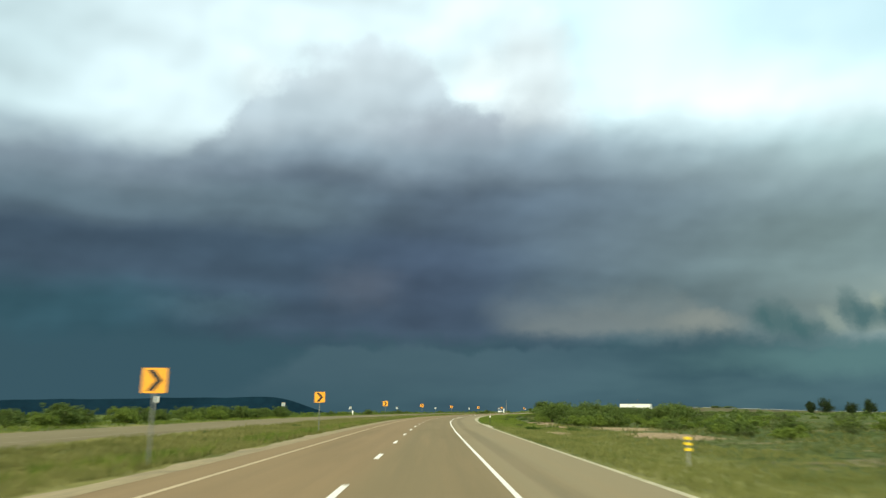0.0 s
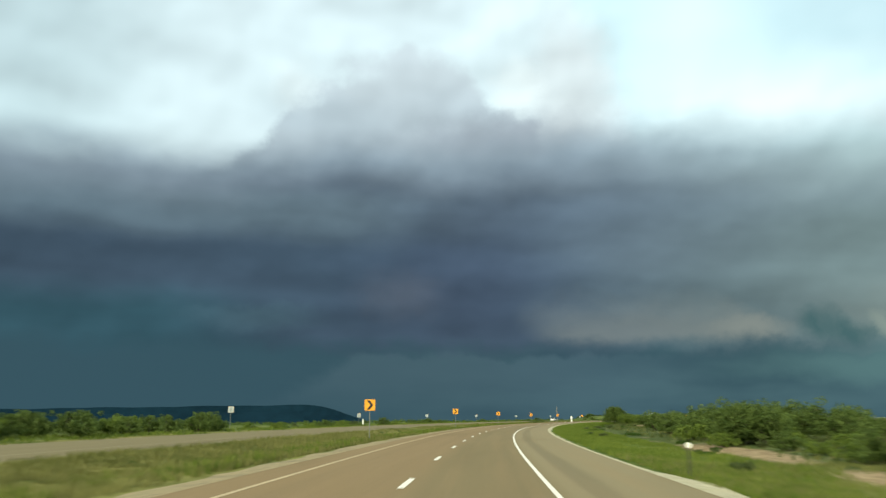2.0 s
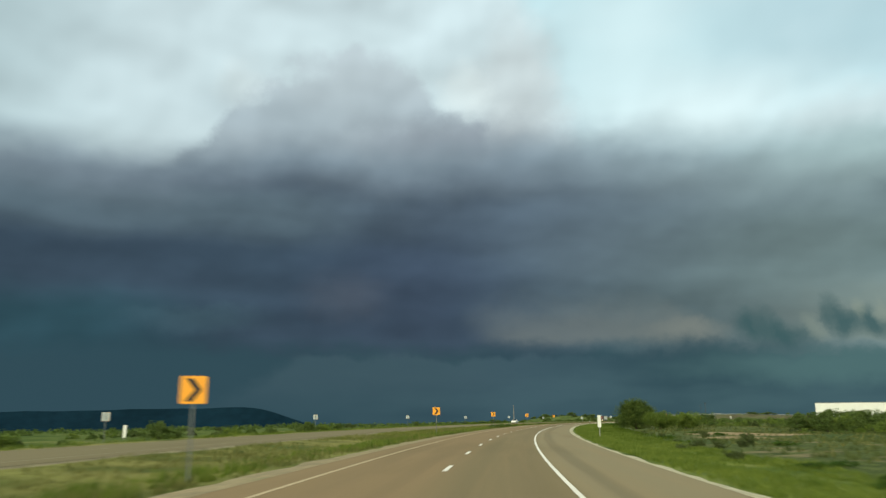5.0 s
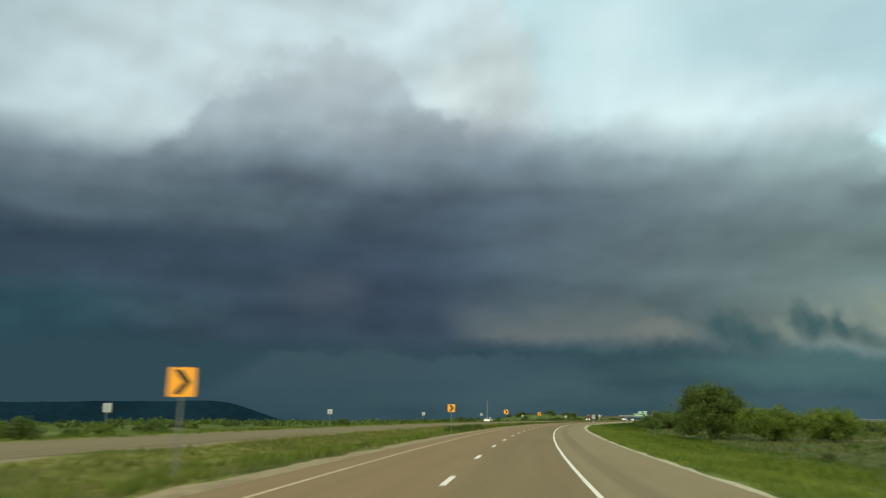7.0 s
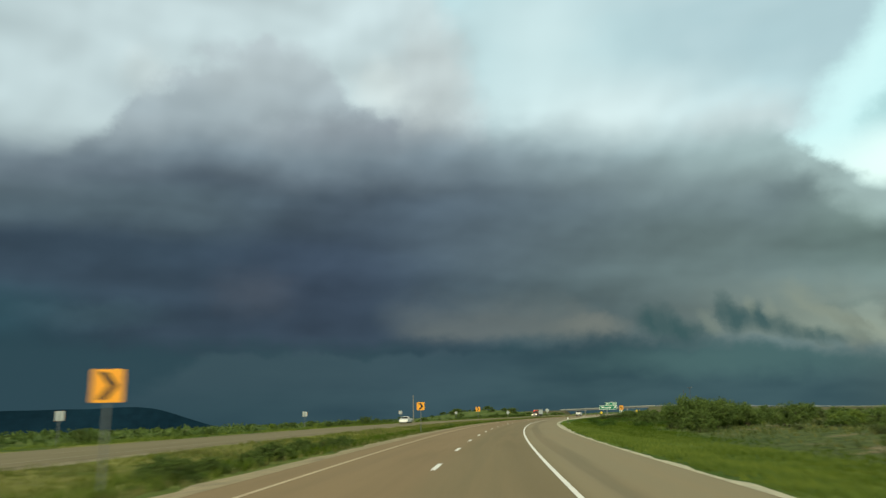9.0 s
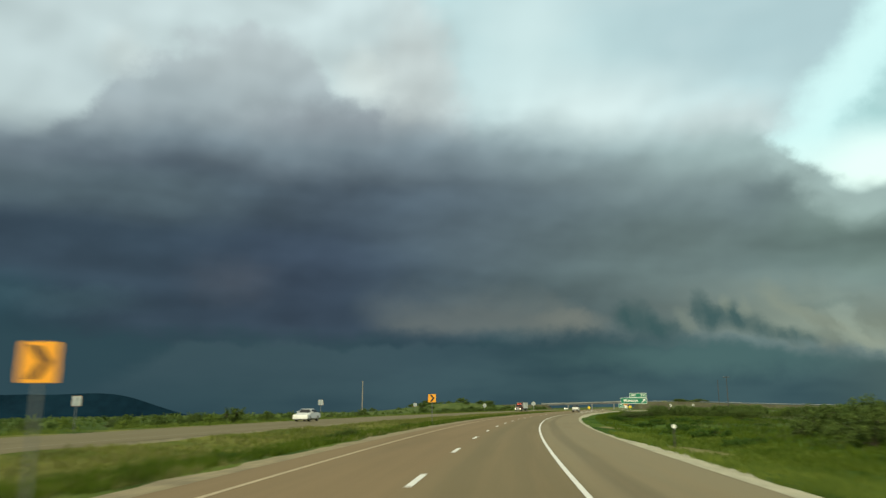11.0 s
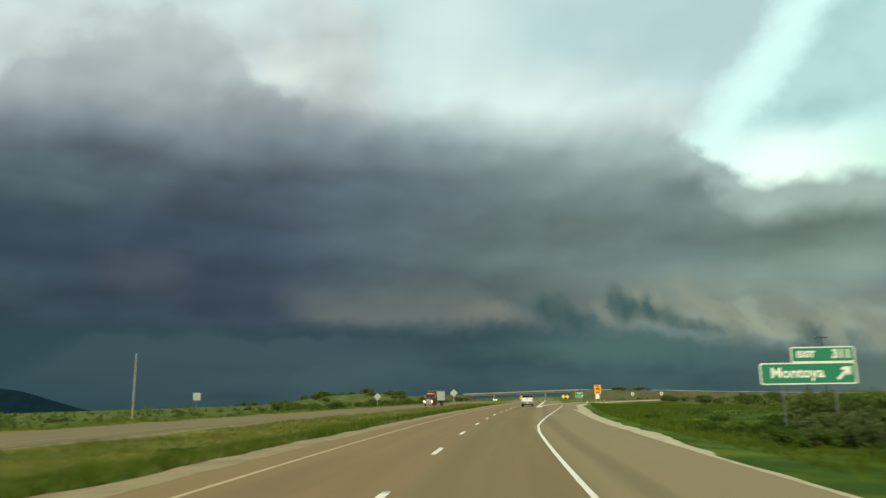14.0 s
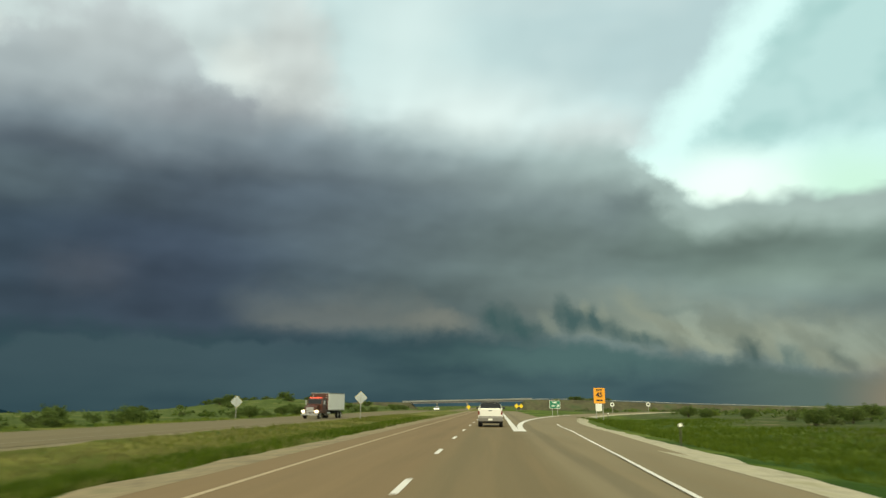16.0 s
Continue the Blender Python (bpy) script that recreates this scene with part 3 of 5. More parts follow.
def side_plate(outline, half, top_half=None, z_turn=0.0, bm=None, bevel=0.0):
    """A side outline in y, z, as wide as 2 * half, drawn in to top_half above z_turn."""
    bm = bm or bmesh.new()
    zs = [z for _, z in outline]
    zt = max(zs)

    def w(z):
        if top_half is None or z <= z_turn:
            return half
        return half + (top_half - half) * (z - z_turn) / (zt - z_turn)

    a = [bm.verts.new((-w(z), y, z)) for y, z in outline]
    b = [bm.verts.new((w(z), y, z)) for y, z in outline]
    bm.faces.new(a)
    bm.faces.new(b[::-1])
    k = len(outline)
    for i in range(k):
        bm.faces.new((a[i], a[(i + 1) % k], b[(i + 1) % k], b[i]))
    if bevel:
        bmesh.ops.bevel(bm, geom=bm.edges[:], offset=bevel, segments=2, affect="EDGES")
    return bm


def tube(points, radii, sides=7, bm=None):
    """A tapered tube along points."""
    bm = bm or bmesh.new()
    rings = []
    for i, p in enumerate(points):
        p = Vector(p)
        d = (Vector(points[min(i + 1, len(points) - 1)]) - Vector(points[max(i - 1, 0)])).normalized()
        a = d.orthogonal().normalized()
        b = d.cross(a)
        rings.append([bm.verts.new(p + radii[i] * (math.cos(t) * a + math.sin(t) * b)) for t in (2 * math.pi * k / sides for k in range(sides))])
    for r0, r1 in zip(rings, rings[1:]):
        for k in range(sides):
            bm.faces.new((r0[k], r0[(k + 1) % sides], r1[(k + 1) % sides], r1[k]))
    bm.faces.new(rings[0][::-1])
    bm.faces.new(rings[-1])
    return bm


def rounded(w, h, r=0.05, steps=4):
    """A rounded rectangle's outline round the origin."""
    out = []
    for cx, cz, a0 in ((w / 2 - r, h / 2 - r, 0), (-w / 2 + r, h / 2 - r, 90), (-w / 2 + r, -h / 2 + r, 180), (w / 2 - r, -h / 2 + r, 270)):
        for i in range(steps + 1):
            a = radians(a0 + 90 * i / steps)
            out.append((cx + r * math.cos(a), cz + r * math.sin(a)))
    return out


def lettering(text, size, mat, parent, x, y, z, name="lettering", bold=0.012):
    """Raised letters that face -y."""
    cu = bpy.data.curves.new("font", "FONT")
    cu.body, cu.size, cu.extrude, cu.offset = text, size, 0.006, bold
    cu.align_x, cu.align_y, cu.resolution_u = "CENTER", "CENTER", 3
    tmp = new("font", cu)
    bpy.context.view_layer.update()
    me = bpy.data.meshes.new_from_object(tmp.evaluated_get(bpy.context.evaluated_depsgraph_get()))
    bpy.data.objects.remove(tmp)
    bpy.data.curves.remove(cu)
    me.name = name
    me.materials.clear()
    me.materials.append(mat)
    ob = new(name, me)
    ob.parent = parent
    ob.matrix_basis = pose(x, y, z, 90, 0, 0)
    return ob


# ---------------------------------------------------------------- the lie of the land
def wave(x, y, length, seed):
    """Smooth uneven ground, -1 to 1, from a few crossing waves (arrays too)."""
    k = 2 * math.pi / length
    return (np.sin(k * (x + 0.35 * y) + seed) + np.sin(k * 1.37 * (0.6 * y - x) + 2.1 * seed) + np.sin(k * 0.71 * (y + 0.2 * x) + 3.7 * seed)) / 3


def smooth(v, lo, hi):
    q = np.clip((v - lo) / (hi - lo), 0, 1)
    return q * q * (3 - 2 * q)


def grade(s):
    """The road dips a little where it goes under the bridge."""
    return -1.6 * smooth(s, 760, 1000)


def ramp_left(s):
    """The exit ramp's left edge, metres right of the lane line."""
    q = np.clip(s - 600, 0, 120)
    return 3.7 + 0.0015 * q ** 2 + 0.36 * np.maximum(s - 720, 0)


def edge_right(s):
    """The right edge line: the lane's edge, then the exit lane's."""
    return np.interp(s, [514, 522, 535, 552, 573, 600], [3.66, 3.80, 4.45, 5.38, 6.35, 7.4]) + ramp_left(s) - 3.7


def paved_right(s):
    return edge_right(s) + np.interp(s, [0, 150, 440, 500, 516, 560, 640], [3.6, 3.9, 4.1, 4.4, 4.5, 2.75, 2.2])


def stones(s):
    """Width of the gravel beyond the right-hand asphalt."""
    return np.interp(s, [0, 77, 81, 90, 96, 112, 140, 380, 400, 412, 420, 430, 498, 513, 565, 640], [0.18, 0.18, 0.95, 0.95, 0.25, 0.25, 0.36, 0.38, 0.95, 0.95, 0.38, 0.24, 0.30, 1.0, 1.3, 1.1])


def land(s, u, x, y):
    """The ground's height."""
    v = np.where(u > 4, u - (paved_right(s) - 7.3), u)
    z = np.interp(v, [-400, -60, -30, -27, -16.5, -10.5, -6.4, 7.6, 8.6, 12.5, 17, 24, 60, 400], [0.3, 0.1, -0.05, -0.12, -0.12, -0.45, -0.13, -0.12, -0.14, -0.5, -0.42, -0.15, 0.0, 0.3])
    rough = smooth(np.abs(v + 8), 22, 45)
    # beyond the opposite carriageway the plain lies lower, and a low hill rises before the bridge
    z = z - smooth(-u, 28.5, 40) * (0.8 * smooth(s, 130, 230) + 0.4 * smooth(s, 480, 560)) * (1 - smooth(s, 720, 860))
    z = z + smooth(-u, 36, 75) * (5.6 * np.exp(-((x - 148) / 48) ** 2 - ((y - 915) / 42) ** 2) + 3.2 * np.exp(-((x - 215) / 60) ** 2 - ((y - 965) / 45) ** 2))
    # the plain falls away on the left and rises a little far off on the right
    return z + rough * (0.28 * wave(x, y, 34, 1.0) + 0.35 * wave(x, y, 120, 2.0)) + 0.10 * smooth(np.abs(v - 1), 8.5, 12) * (1 - rough) * wave(x, y, 11, 3.0) + grade(s) - 0.020 * np.maximum(-u - 62, 0) + 0.006 * np.maximum(u - 160, 0)


def find_su(x, y):
    """Road coordinates of places in the plan."""
    rs = np.arange(-290.0, 1490.0, 10.0)
    rx, ry = road_xy(rs)
    s = np.empty_like(x)
    for i in range(0, len(x), 4000):
        j = slice(i, i + 4000)
        s[j] = rs[np.argmin((x[j, None] - rx) ** 2 + (y[j, None] - ry) ** 2, axis=1)]
    for _ in range(5):
        a, (cx, cy) = np.interp(s, ALONG, TURN), road_xy(s)
        s = np.clip(s + (x - cx) * np.sin(a) + (y - cy) * np.cos(a), -299, 1498)
    a, (cx, cy) = np.interp(s, ALONG, TURN), road_xy(s)
    return s, (x - cx) * np.cos(a) - (y - cy) * np.sin(a)


def stand(s, u, turn=0.0, sink=0.03):
    """A pose on the ground beside the road."""
    x, y = road_xy(s, u)
    return at(s, u, float(land(np.float64(s), np.float64(u), x, y)) - sink, turn)


def stand_xy(x, y, turn=0.0, sink=0.03):
    s, u = find_su(np.array([float(x)]), np.array([float(y)]))
    return pose(x, y, float(land(s, u, np.array([x]), np.array([y]))[0]) - sink, 0, 0, -turn)


def raw_mesh(name, verts, faces, mat, parent=None, label="", category="", kind="", smooth_faces=False):
    me = bpy.data.meshes.new(name)
    me.from_pydata(verts, [], faces)
    me.materials.append(mat)
    if smooth_faces:
        me.polygons.foreach_set("use_smooth", [True] * len(me.polygons))
    ob = new(name, me)
    ob.parent = parent
    return tagged(ob, label, category, "", kind)


def build_ground():
    near_x, near_y = np.arange(-110, 330, 3.0), np.arange(-60, 1010, 3.0)
    far = np.array([8, 20, 40, 75, 130, 220, 380, 650, 1100, 1900, 3200, 4700.0])
    gx = np.concatenate([near_x[0] - far[::-1], near_x, near_x[-1] + far])
    gy = np.concatenate([near_y[0] - far[::-1], near_y, near_y[-1] + far])
    x, y = [a.ravel() for a in np.meshgrid(gx, gy, indexing="ij")]
    s, u = find_su(x, y)
    z = land(s, u, x, y)
    k = len(gy)
    faces = [(i * k + j, (i + 1) * k + j, (i + 1) * k + j + 1, i * k + j + 1) for i in range(len(gx) - 1) for j in range(k - 1)]
    ob = raw_mesh("ground", np.stack([x, y, z], 1).tolist(), faces, GROUND, label="flat green and sandy scrub grassland beside the highway", category="ground", kind="structure", smooth_faces=True)
    ob.data.attributes.new("across", "FLOAT", "POINT").data.foreach_set("value", u)
    ob.data.attributes.new("along", "FLOAT", "POINT").data.foreach_set("value", s)
    return ob


def ribbon(name, s0, s1, cuts, mat, step=3.0, parent=None, label="", kind="", drop=None, lift=0.0):
    """A sheet along the road between the cuts, each a distance u or a function of s; drop: depth below the road at each cut."""
    k = max(2, int((s1 - s0) / step) + 1)
    s = np.linspace(s0, s1, k)
    rows = []
    for i, c in enumerate(cuts):
        u = c(s) if callable(c) else np.full(k, float(c))
        x, y = road_xy(s, u)
        rows.append((np.stack([x, y, grade(s) + (lift(s) if callable(lift) else lift) - (drop[i] if drop else 0.0)], 1), u))
    verts = np.concatenate([r[0] for r in rows])
    faces = [(i * k + j, (i + 1) * k + j, (i + 1) * k + j + 1, i * k + j + 1) for i in range(len(cuts) - 1) for j in range(k - 1)]
    ob = raw_mesh(name, verts.tolist(), faces, mat, parent, label, kind=kind)
    uv = ob.data.uv_layers.new(name="metres")
    us = np.concatenate([r[1] for r in rows])
    ss = np.tile(s, len(cuts))
    idx = np.empty(len(ob.data.loops), dtype=np.int32)
    ob.data.loops.foreach_get("vertex_index", idx)
    uv.data.foreach_set("uv", np.stack([us[idx], ss[idx]], 1).ravel())
    return ob


def wobble(base, seed, size=0.22):
    """An uneven edge round a distance or a function of s."""
    def line(s):
        b = base(s) if callable(base) else base
        return b + size * (wave(s, 0 * s, 9.0, seed) + 0.6 * wave(s, 0 * s, 3.1, seed + 1))
    return line


build_ground()
END = 1480.0
road = ribbon("road", -280, END, [-5.2, -3.66, 0, 3.66, lambda s: np.minimum(paved_right(s), 8.6)], ASPHALT, kind="structure",
              label="worn reddish-brown asphalt highway with two lanes", drop=[0.03, 0, 0, 0, 0.04])
tagged(road, category="road")
far_road = ribbon("road_opposite", -280, END, [-27.0, -26.0, -18.4, -17.1], ASPHALT_FAR, kind="structure", label="pale asphalt carriageway for the oncoming traffic", drop=[0.05, 0, 0, 0.05])
tagged(far_road, category="road")
ramp = ribbon("exit_ramp", 560, 800, [lambda s: np.maximum(ramp_left(s), 3.9) - 0.9, lambda s: edge_right(s), lambda s: paved_right(s)], ASPHALT, kind="structure", lift=lambda s: -0.035 + 0.041 * smooth(s, 560, 590),
              label="asphalt exit ramp that leaves the highway", drop=[0.0, 0.0, 0.03])
tagged(ramp, category="road")
for name, cuts, drop, s0, s1 in (("gravel_edge_left", [wobble(lambda s: -6.95 - 0.25 * smooth(s, 430, 470), 1.0, 0.40), wobble(lambda s: -6.35 - 0.25 * smooth(s, 430, 470), 1.5, 0.30), -5.6, -5.1], [0.42, 0.10, 0.05, 0.024], -280, END),
                                 ("gravel_edge_right", [lambda s: np.minimum(paved_right(s), 8.6) - 0.1, lambda s: paved_right(s) + 0.15, wobble(lambda s: paved_right(s) + stones(s), 2.0, 0.22), wobble(lambda s: paved_right(s) + stones(s) + 0.30, 2.6, 0.30)], [0.033, 0.05, 0.105, 0.40], -280, 640),
                                 ("gravel_edge_ramp", [lambda s: paved_right(s) - 0.1, lambda s: paved_right(s) + 0.3, wobble(lambda s: paved_right(s) + 1.2, 4.0, 0.25), wobble(lambda s: paved_right(s) + 1.5, 4.4, 0.25)], [0.02, 0.05, 0.10, 0.40], 640, 800),
                                 ("gravel_edge_far", [wobble(-27.9, 3.0, 0.3), -26.95], [0.34, 0.045], -280, END),
                                 ("gravel_edge_median", [-17.15, wobble(-16.5, 5.0, 0.25)], [0.045, 0.34], -280, END)):
    tagged(ribbon(name, s0, s1, cuts, GRAVEL_DULL if name[-3:] in ("far", "ian") else GRAVEL_TAN if name[-4:] == "left" else GRAVEL, 1.5, kind="structure", drop=drop, label="strip of pale gravel along the asphalt's edge"), category="gravel")
# painted lines
ribbon("yellow_line", -280, END, [-3.75, -3.60], YELLOW_PAINT, parent=road, lift=0.006)
ribbon("edge_line", -280, 606, [lambda s: edge_right(s) - 0.065, lambda s: edge_right(s) + 0.065], WHITE_PAINT, parent=road, lift=0.011)
ribbon("edge_line", 606, 618, [lambda s: edge_right(s) - 0.065, lambda s: edge_right(s) + 0.065], WHITE_PAINT, parent=ramp, lift=0.007)
ribbon("old_line", 513.5, 523, [lambda s: 3.66 - 0.05 * (523 - s) / 9.5 - 0.10, lambda s: 3.66 - 0.05 * (523 - s) / 9.5 - 0.005], WORN_PAINT, 1.0, parent=road, lift=0.009)
ribbon("gore_line", 597, 690, [3.38, 3.80], WHITE_PAINT, parent=road, lift=0.013)
ribbon("edge_line", 690, END, [3.56, 3.76], WHITE_PAINT, parent=road, lift=0.011)
ribbon("gore_line", 597, 690, [lambda s: ramp_left(s) + 0.1, lambda s: ramp_left(s) + 0.55], WHITE_PAINT, 2.0, parent=ramp, lift=0.012)
ribbon("edge_line", -280, END, [-26.0, -25.85], WORN_PAINT, parent=far_road, lift=0.006)
ribbon("yellow_line", -280, END, [-18.6, -18.45], WORN_PAINT, parent=far_road, lift=0.006)
for i in range(-3, 74):
    ribbon("lane_dash", i * 12.192, i * 12.192 + 3.05, [-0.085, 0.085], WHITE_PAINT, 1.0, parent=road, lift=0.007)
for i in range(0, 74):
    ribbon("lane_dash", i * 12.192 + 4, i * 12.192 + 7.05, [-22.25, -22.11], WORN_PAINT, 1.5, parent=far_road, lift=0.007)


# ---------------------------------------------------------------- distance: mesa and bridge
def build_mesa():
    """A long flat-topped mesa, far off to the north-west."""
    verts, faces = [], []
    cx, cy, dist = 60.0, 270.0, 4580.0
    k = 90
    for i in range(k + 1):
        q = i / k
        az = radians(-54 + q * 46.0)
        top = 1.7 + dist * math.radians(0.50 + 0.47 * float(np.clip((math.degrees(az) + 30) / 20, -0.6, 1))) + 1.6 * math.sin(q * 37) + 1.1 * math.sin(q * 91)
        if q > 0.868:
            top -= (top + 60) * float(smooth(q, 0.868, 1.03))
        for r, z in ((-260, -110), (-40, top - 38), (0, top), (150, top - 1)):
            d = dist + r
            verts.append((cx + d * math.sin(az), cy + d * math.cos(az), z))
        if i:
            for j in range(3):
                faces.append(((i - 1) * 4 + j, i * 4 + j, i * 4 + j + 1, (i - 1) * 4 + j + 1))
    raw_mesh("mesa", verts, faces, MESA, label="long flat-topped mesa on the horizon, painted the dark blue of distance haze", category="mesa", kind="structure")


def build_bridge():
    right, left = Vector((346.0, 1034.0)), Vector((266.0, 1067.0))
    axis = (left - right).normalized()
    length = (left - right).length
    m = Matrix.Translation((right.x, right.y, 0)) @ Matrix.Rotation(math.atan2(axis.y, axis.x), 4, "Z")
    bridge = thing("overpass_bridge", m, "long concrete road bridge crossing over the highway", "bridge")
    tilt = -2.3 / length

    def beam(x0, x1, y0, y1, z0, z1, lift=0.0):
        bm = bmesh.new()
        for x in (x0, x1):
            for y in (y0, y1):
                for z in (z0, z1):
                    bm.verts.new((x, y, z + tilt * x + lift))
        bm.verts.ensure_lookup_table()
        v = bm.verts
        for q in ((0, 1, 3, 2), (4, 6, 7, 5), (0, 4, 5, 1), (2, 3, 7, 6), (0, 2, 6, 4), (1, 5, 7, 3)):
            bm.faces.new([v[i] for i in q])
        return bm

    part("deck", beam(-3, length + 3, 0, 11, 5.7, 6.05), CONCRETE, bridge)
    for y in (-0.15, 10.85):
        part("barrier", beam(-3, length + 3, y, y + 0.3, 6.05, 6.80), CONCRETE, bridge, "pale concrete bridge barrier")
    for y in (0.8, 4.0, 7.2, 10.0):
        part("girder", beam(-1, length + 1, y - 0.3, y + 0.3, 4.6, 5.7), GIRDER, bridge, "dark grey bridge girder")
    for x in (length * 0.27, length * 0.5, length * 0.75):
        part("pier_cap", beam(x - 0.6, x + 0.6, 0.5, 10.5, 3.8, 4.6), CONCRETE, bridge)
        for y in (2, 5.5, 9):
            part("pier", tube([(x, y, -2.4), (x, y, 3.9 + tilt * x)], [0.5, 0.5], 12), CONCRETE, bridge)
    for x in (-70.0, length + 70.0):
        s = -1 if x < 0 else 1
        bm = bmesh.new()
        foot = length if s > 0 else 0
        h = 5.6 + tilt * foot
        rows = [(foot - 9 * s, 3), (foot - 2 * s, h), (foot + 30 * s, h + 0.2)] + ([(foot + 120, h - 4.6), (foot + 150, -2.5)] if s > 0 else [(foot - 120, h - 2.6), (foot - 260, 0.1)])
        prof = []
        for px, hh in rows:
            hh = hh if px != rows[0][0] else -2.6
            spread = 2.0 * max(hh + 2.4, 0)
            prof.append([bm.verts.new((px, y, z)) for y, z in ((-3 - spread, -2.6), (-2, hh), (13, hh), (14 + spread, -2.6))])
        for a, b in zip(prof, prof[1:]):
            for i in range(3):
                bm.faces.new((a[i], a[i + 1], b[i + 1], b[i]))
        part("embankment", bm, EARTH, bridge, "brown-green earth embankment")
    return bridge


def build_guard_rail(m, length, fall):
    """A steel guard rail on posts along the road that leads up to the bridge; it runs along -x."""
    ob = thing("guard_rail", m, "long pale steel guard rail on the bridge's approach", "guard rail")

    def height(x):
        return np.interp(x, [0, 30, 120, 240], fall)

    bm = bmesh.new()
    steps = [length * i / 24 for i in range(25)]
    ring = [[bm.verts.new((-x, y, height(x) + z)) for y, z in ((0, 0.45), (-0.06, 0.52), (0, 0.60), (-0.06, 0.68), (0, 0.76), (0.03, 0.60))] for x in steps]
    for a, b in zip(ring, ring[1:]):
        for i in range(6):
            bm.faces.new((a[i], a[(i + 1) % 6], b[(i + 1) % 6], b[i]))
    part("rail", bm, STEEL, ob, "pale corrugated rail")
    for i in range(1, 48):
        x = length * i / 48
        part("post", block(-x - 0.06, -x + 0.06, 0.04, 0.16, height(x) - 0.3, height(x) + 0.72), DULL_STEEL, ob)
    return ob


build_mesa()
bridge = build_bridge()
build_guard_rail(bridge.matrix_basis @ Matrix.Translation((-3.2, -1.2, 0)), 230.0, [5.65, 5.8, 3.05, 0.5])


# ---------------------------------------------------------------- signs
def build_chevron_sign(m, back=False):
    """A square amber sign with a black arrowhead, on two steel posts; faces -y."""
    ob = thing("chevron_sign", m, "square amber curve sign with a black chevron on posts", "road sign", "chevron signs along the curve")
    part("panel", plate([(x, z + 2.86) for x, z in rounded(0.86, 0.86, 0.05)], -0.02, 0.0), SIGN_ORANGE, ob)
    part("back_plate", plate([(x, z + 2.86) for x, z in rounded(0.84, 0.84, 0.05)], 0.001, 0.006), SIGN_BACK, ob, "bare aluminium back of the sign")
    arrow = [(-0.27, 0.38), (-0.02, 0.38), (0.30, 0.0), (-0.02, -0.38), (-0.27, -0.38), (0.05, 0.0)]
    part("chevron", plate([(x * 0.94, z * 0.94 + 2.86) for x, z in arrow], -0.026, -0.021), SIGN_BLACK, ob, "black chevron pointing right")
    part("post", block(-0.032, 0.032, 0.008, 0.06, -0.4, 3.2, 0.006), DULL_STEEL, ob)
    return ob


chevron = build_chevron_sign(stand(23.8, -7.6))
for s, u in ((60.8, -7.5), (126.8, -7.7), (192.6, -7.7), (258.3, -8.0), (324.2, -8.0), (388.6, -7.6), (455.6, -8.1)):
    copy_thing(chevron, stand(s, u, 0))
rear = None
for s, u in ((40, -37.5), (104, -37.5), (172, -37.5), (241, -38.6), (305, -38.6), (370, -37.5), (436, -36.5), (496, -34.5), (560.5, -34.8)):
    if rear is None:
        rear = copy_thing(chevron, stand(s, u, 180))
        tagged(rear, "grey metal back of a curve sign across the highway", "road sign", "curve signs for oncoming traffic")
    else:
        copy_thing(rear, stand(s, u, 180))


def build_diamond_sign(m, colour, label, size=1.2, group="", name="diamond_sign"):
    ob = thing(name, m, label, "road sign", group)
    r = size * 0.707
    corner = [(0.06, r - 0.06), (-0.06, r - 0.06), (-r + 0.06, 0.06), (-r + 0.06, -0.06), (-0.06, -r + 0.06), (0.06, -r + 0.06), (r - 0.06, -0.06), (r - 0.06, 0.06)]
    part("panel", plate([(x, z + 2.75) for x, z in corner], -0.02, 0.0), colour, ob)
    part("back_plate", plate([(x * 0.98, z * 0.98 + 2.75) for x, z in corner], 0.001, 0.006), SIGN_BACK, ob, "bare aluminium back of the sign")
    part("post", block(-0.05, 0.05, 0.008, 0.09, -0.4, 3.2, 0.01), STEEL, ob)
    return ob


back_sign = build_diamond_sign(stand_xy(106.8, 644.1, 204), SIGN_YELLOW, "pale metal back of a diamond sign across the highway", 1.25, "diamond signs for oncoming traffic")
copy_thing(back_sign, stand_xy(121.9, 632.4, 204))
pair = build_diamond_sign(stand_xy(284.0, 922.0, 24), SIGN_YELLOW, "yellow diamond warning sign before the bridge", 1.9, "yellow warning signs by the bridge")
copy_thing(pair, stand_xy(286.3, 921.0, 24))
copy_thing(pair, stand_xy(231.1, 863.2, 24) @ Matrix.Diagonal((0.75, 0.75, 0.85, 1)))


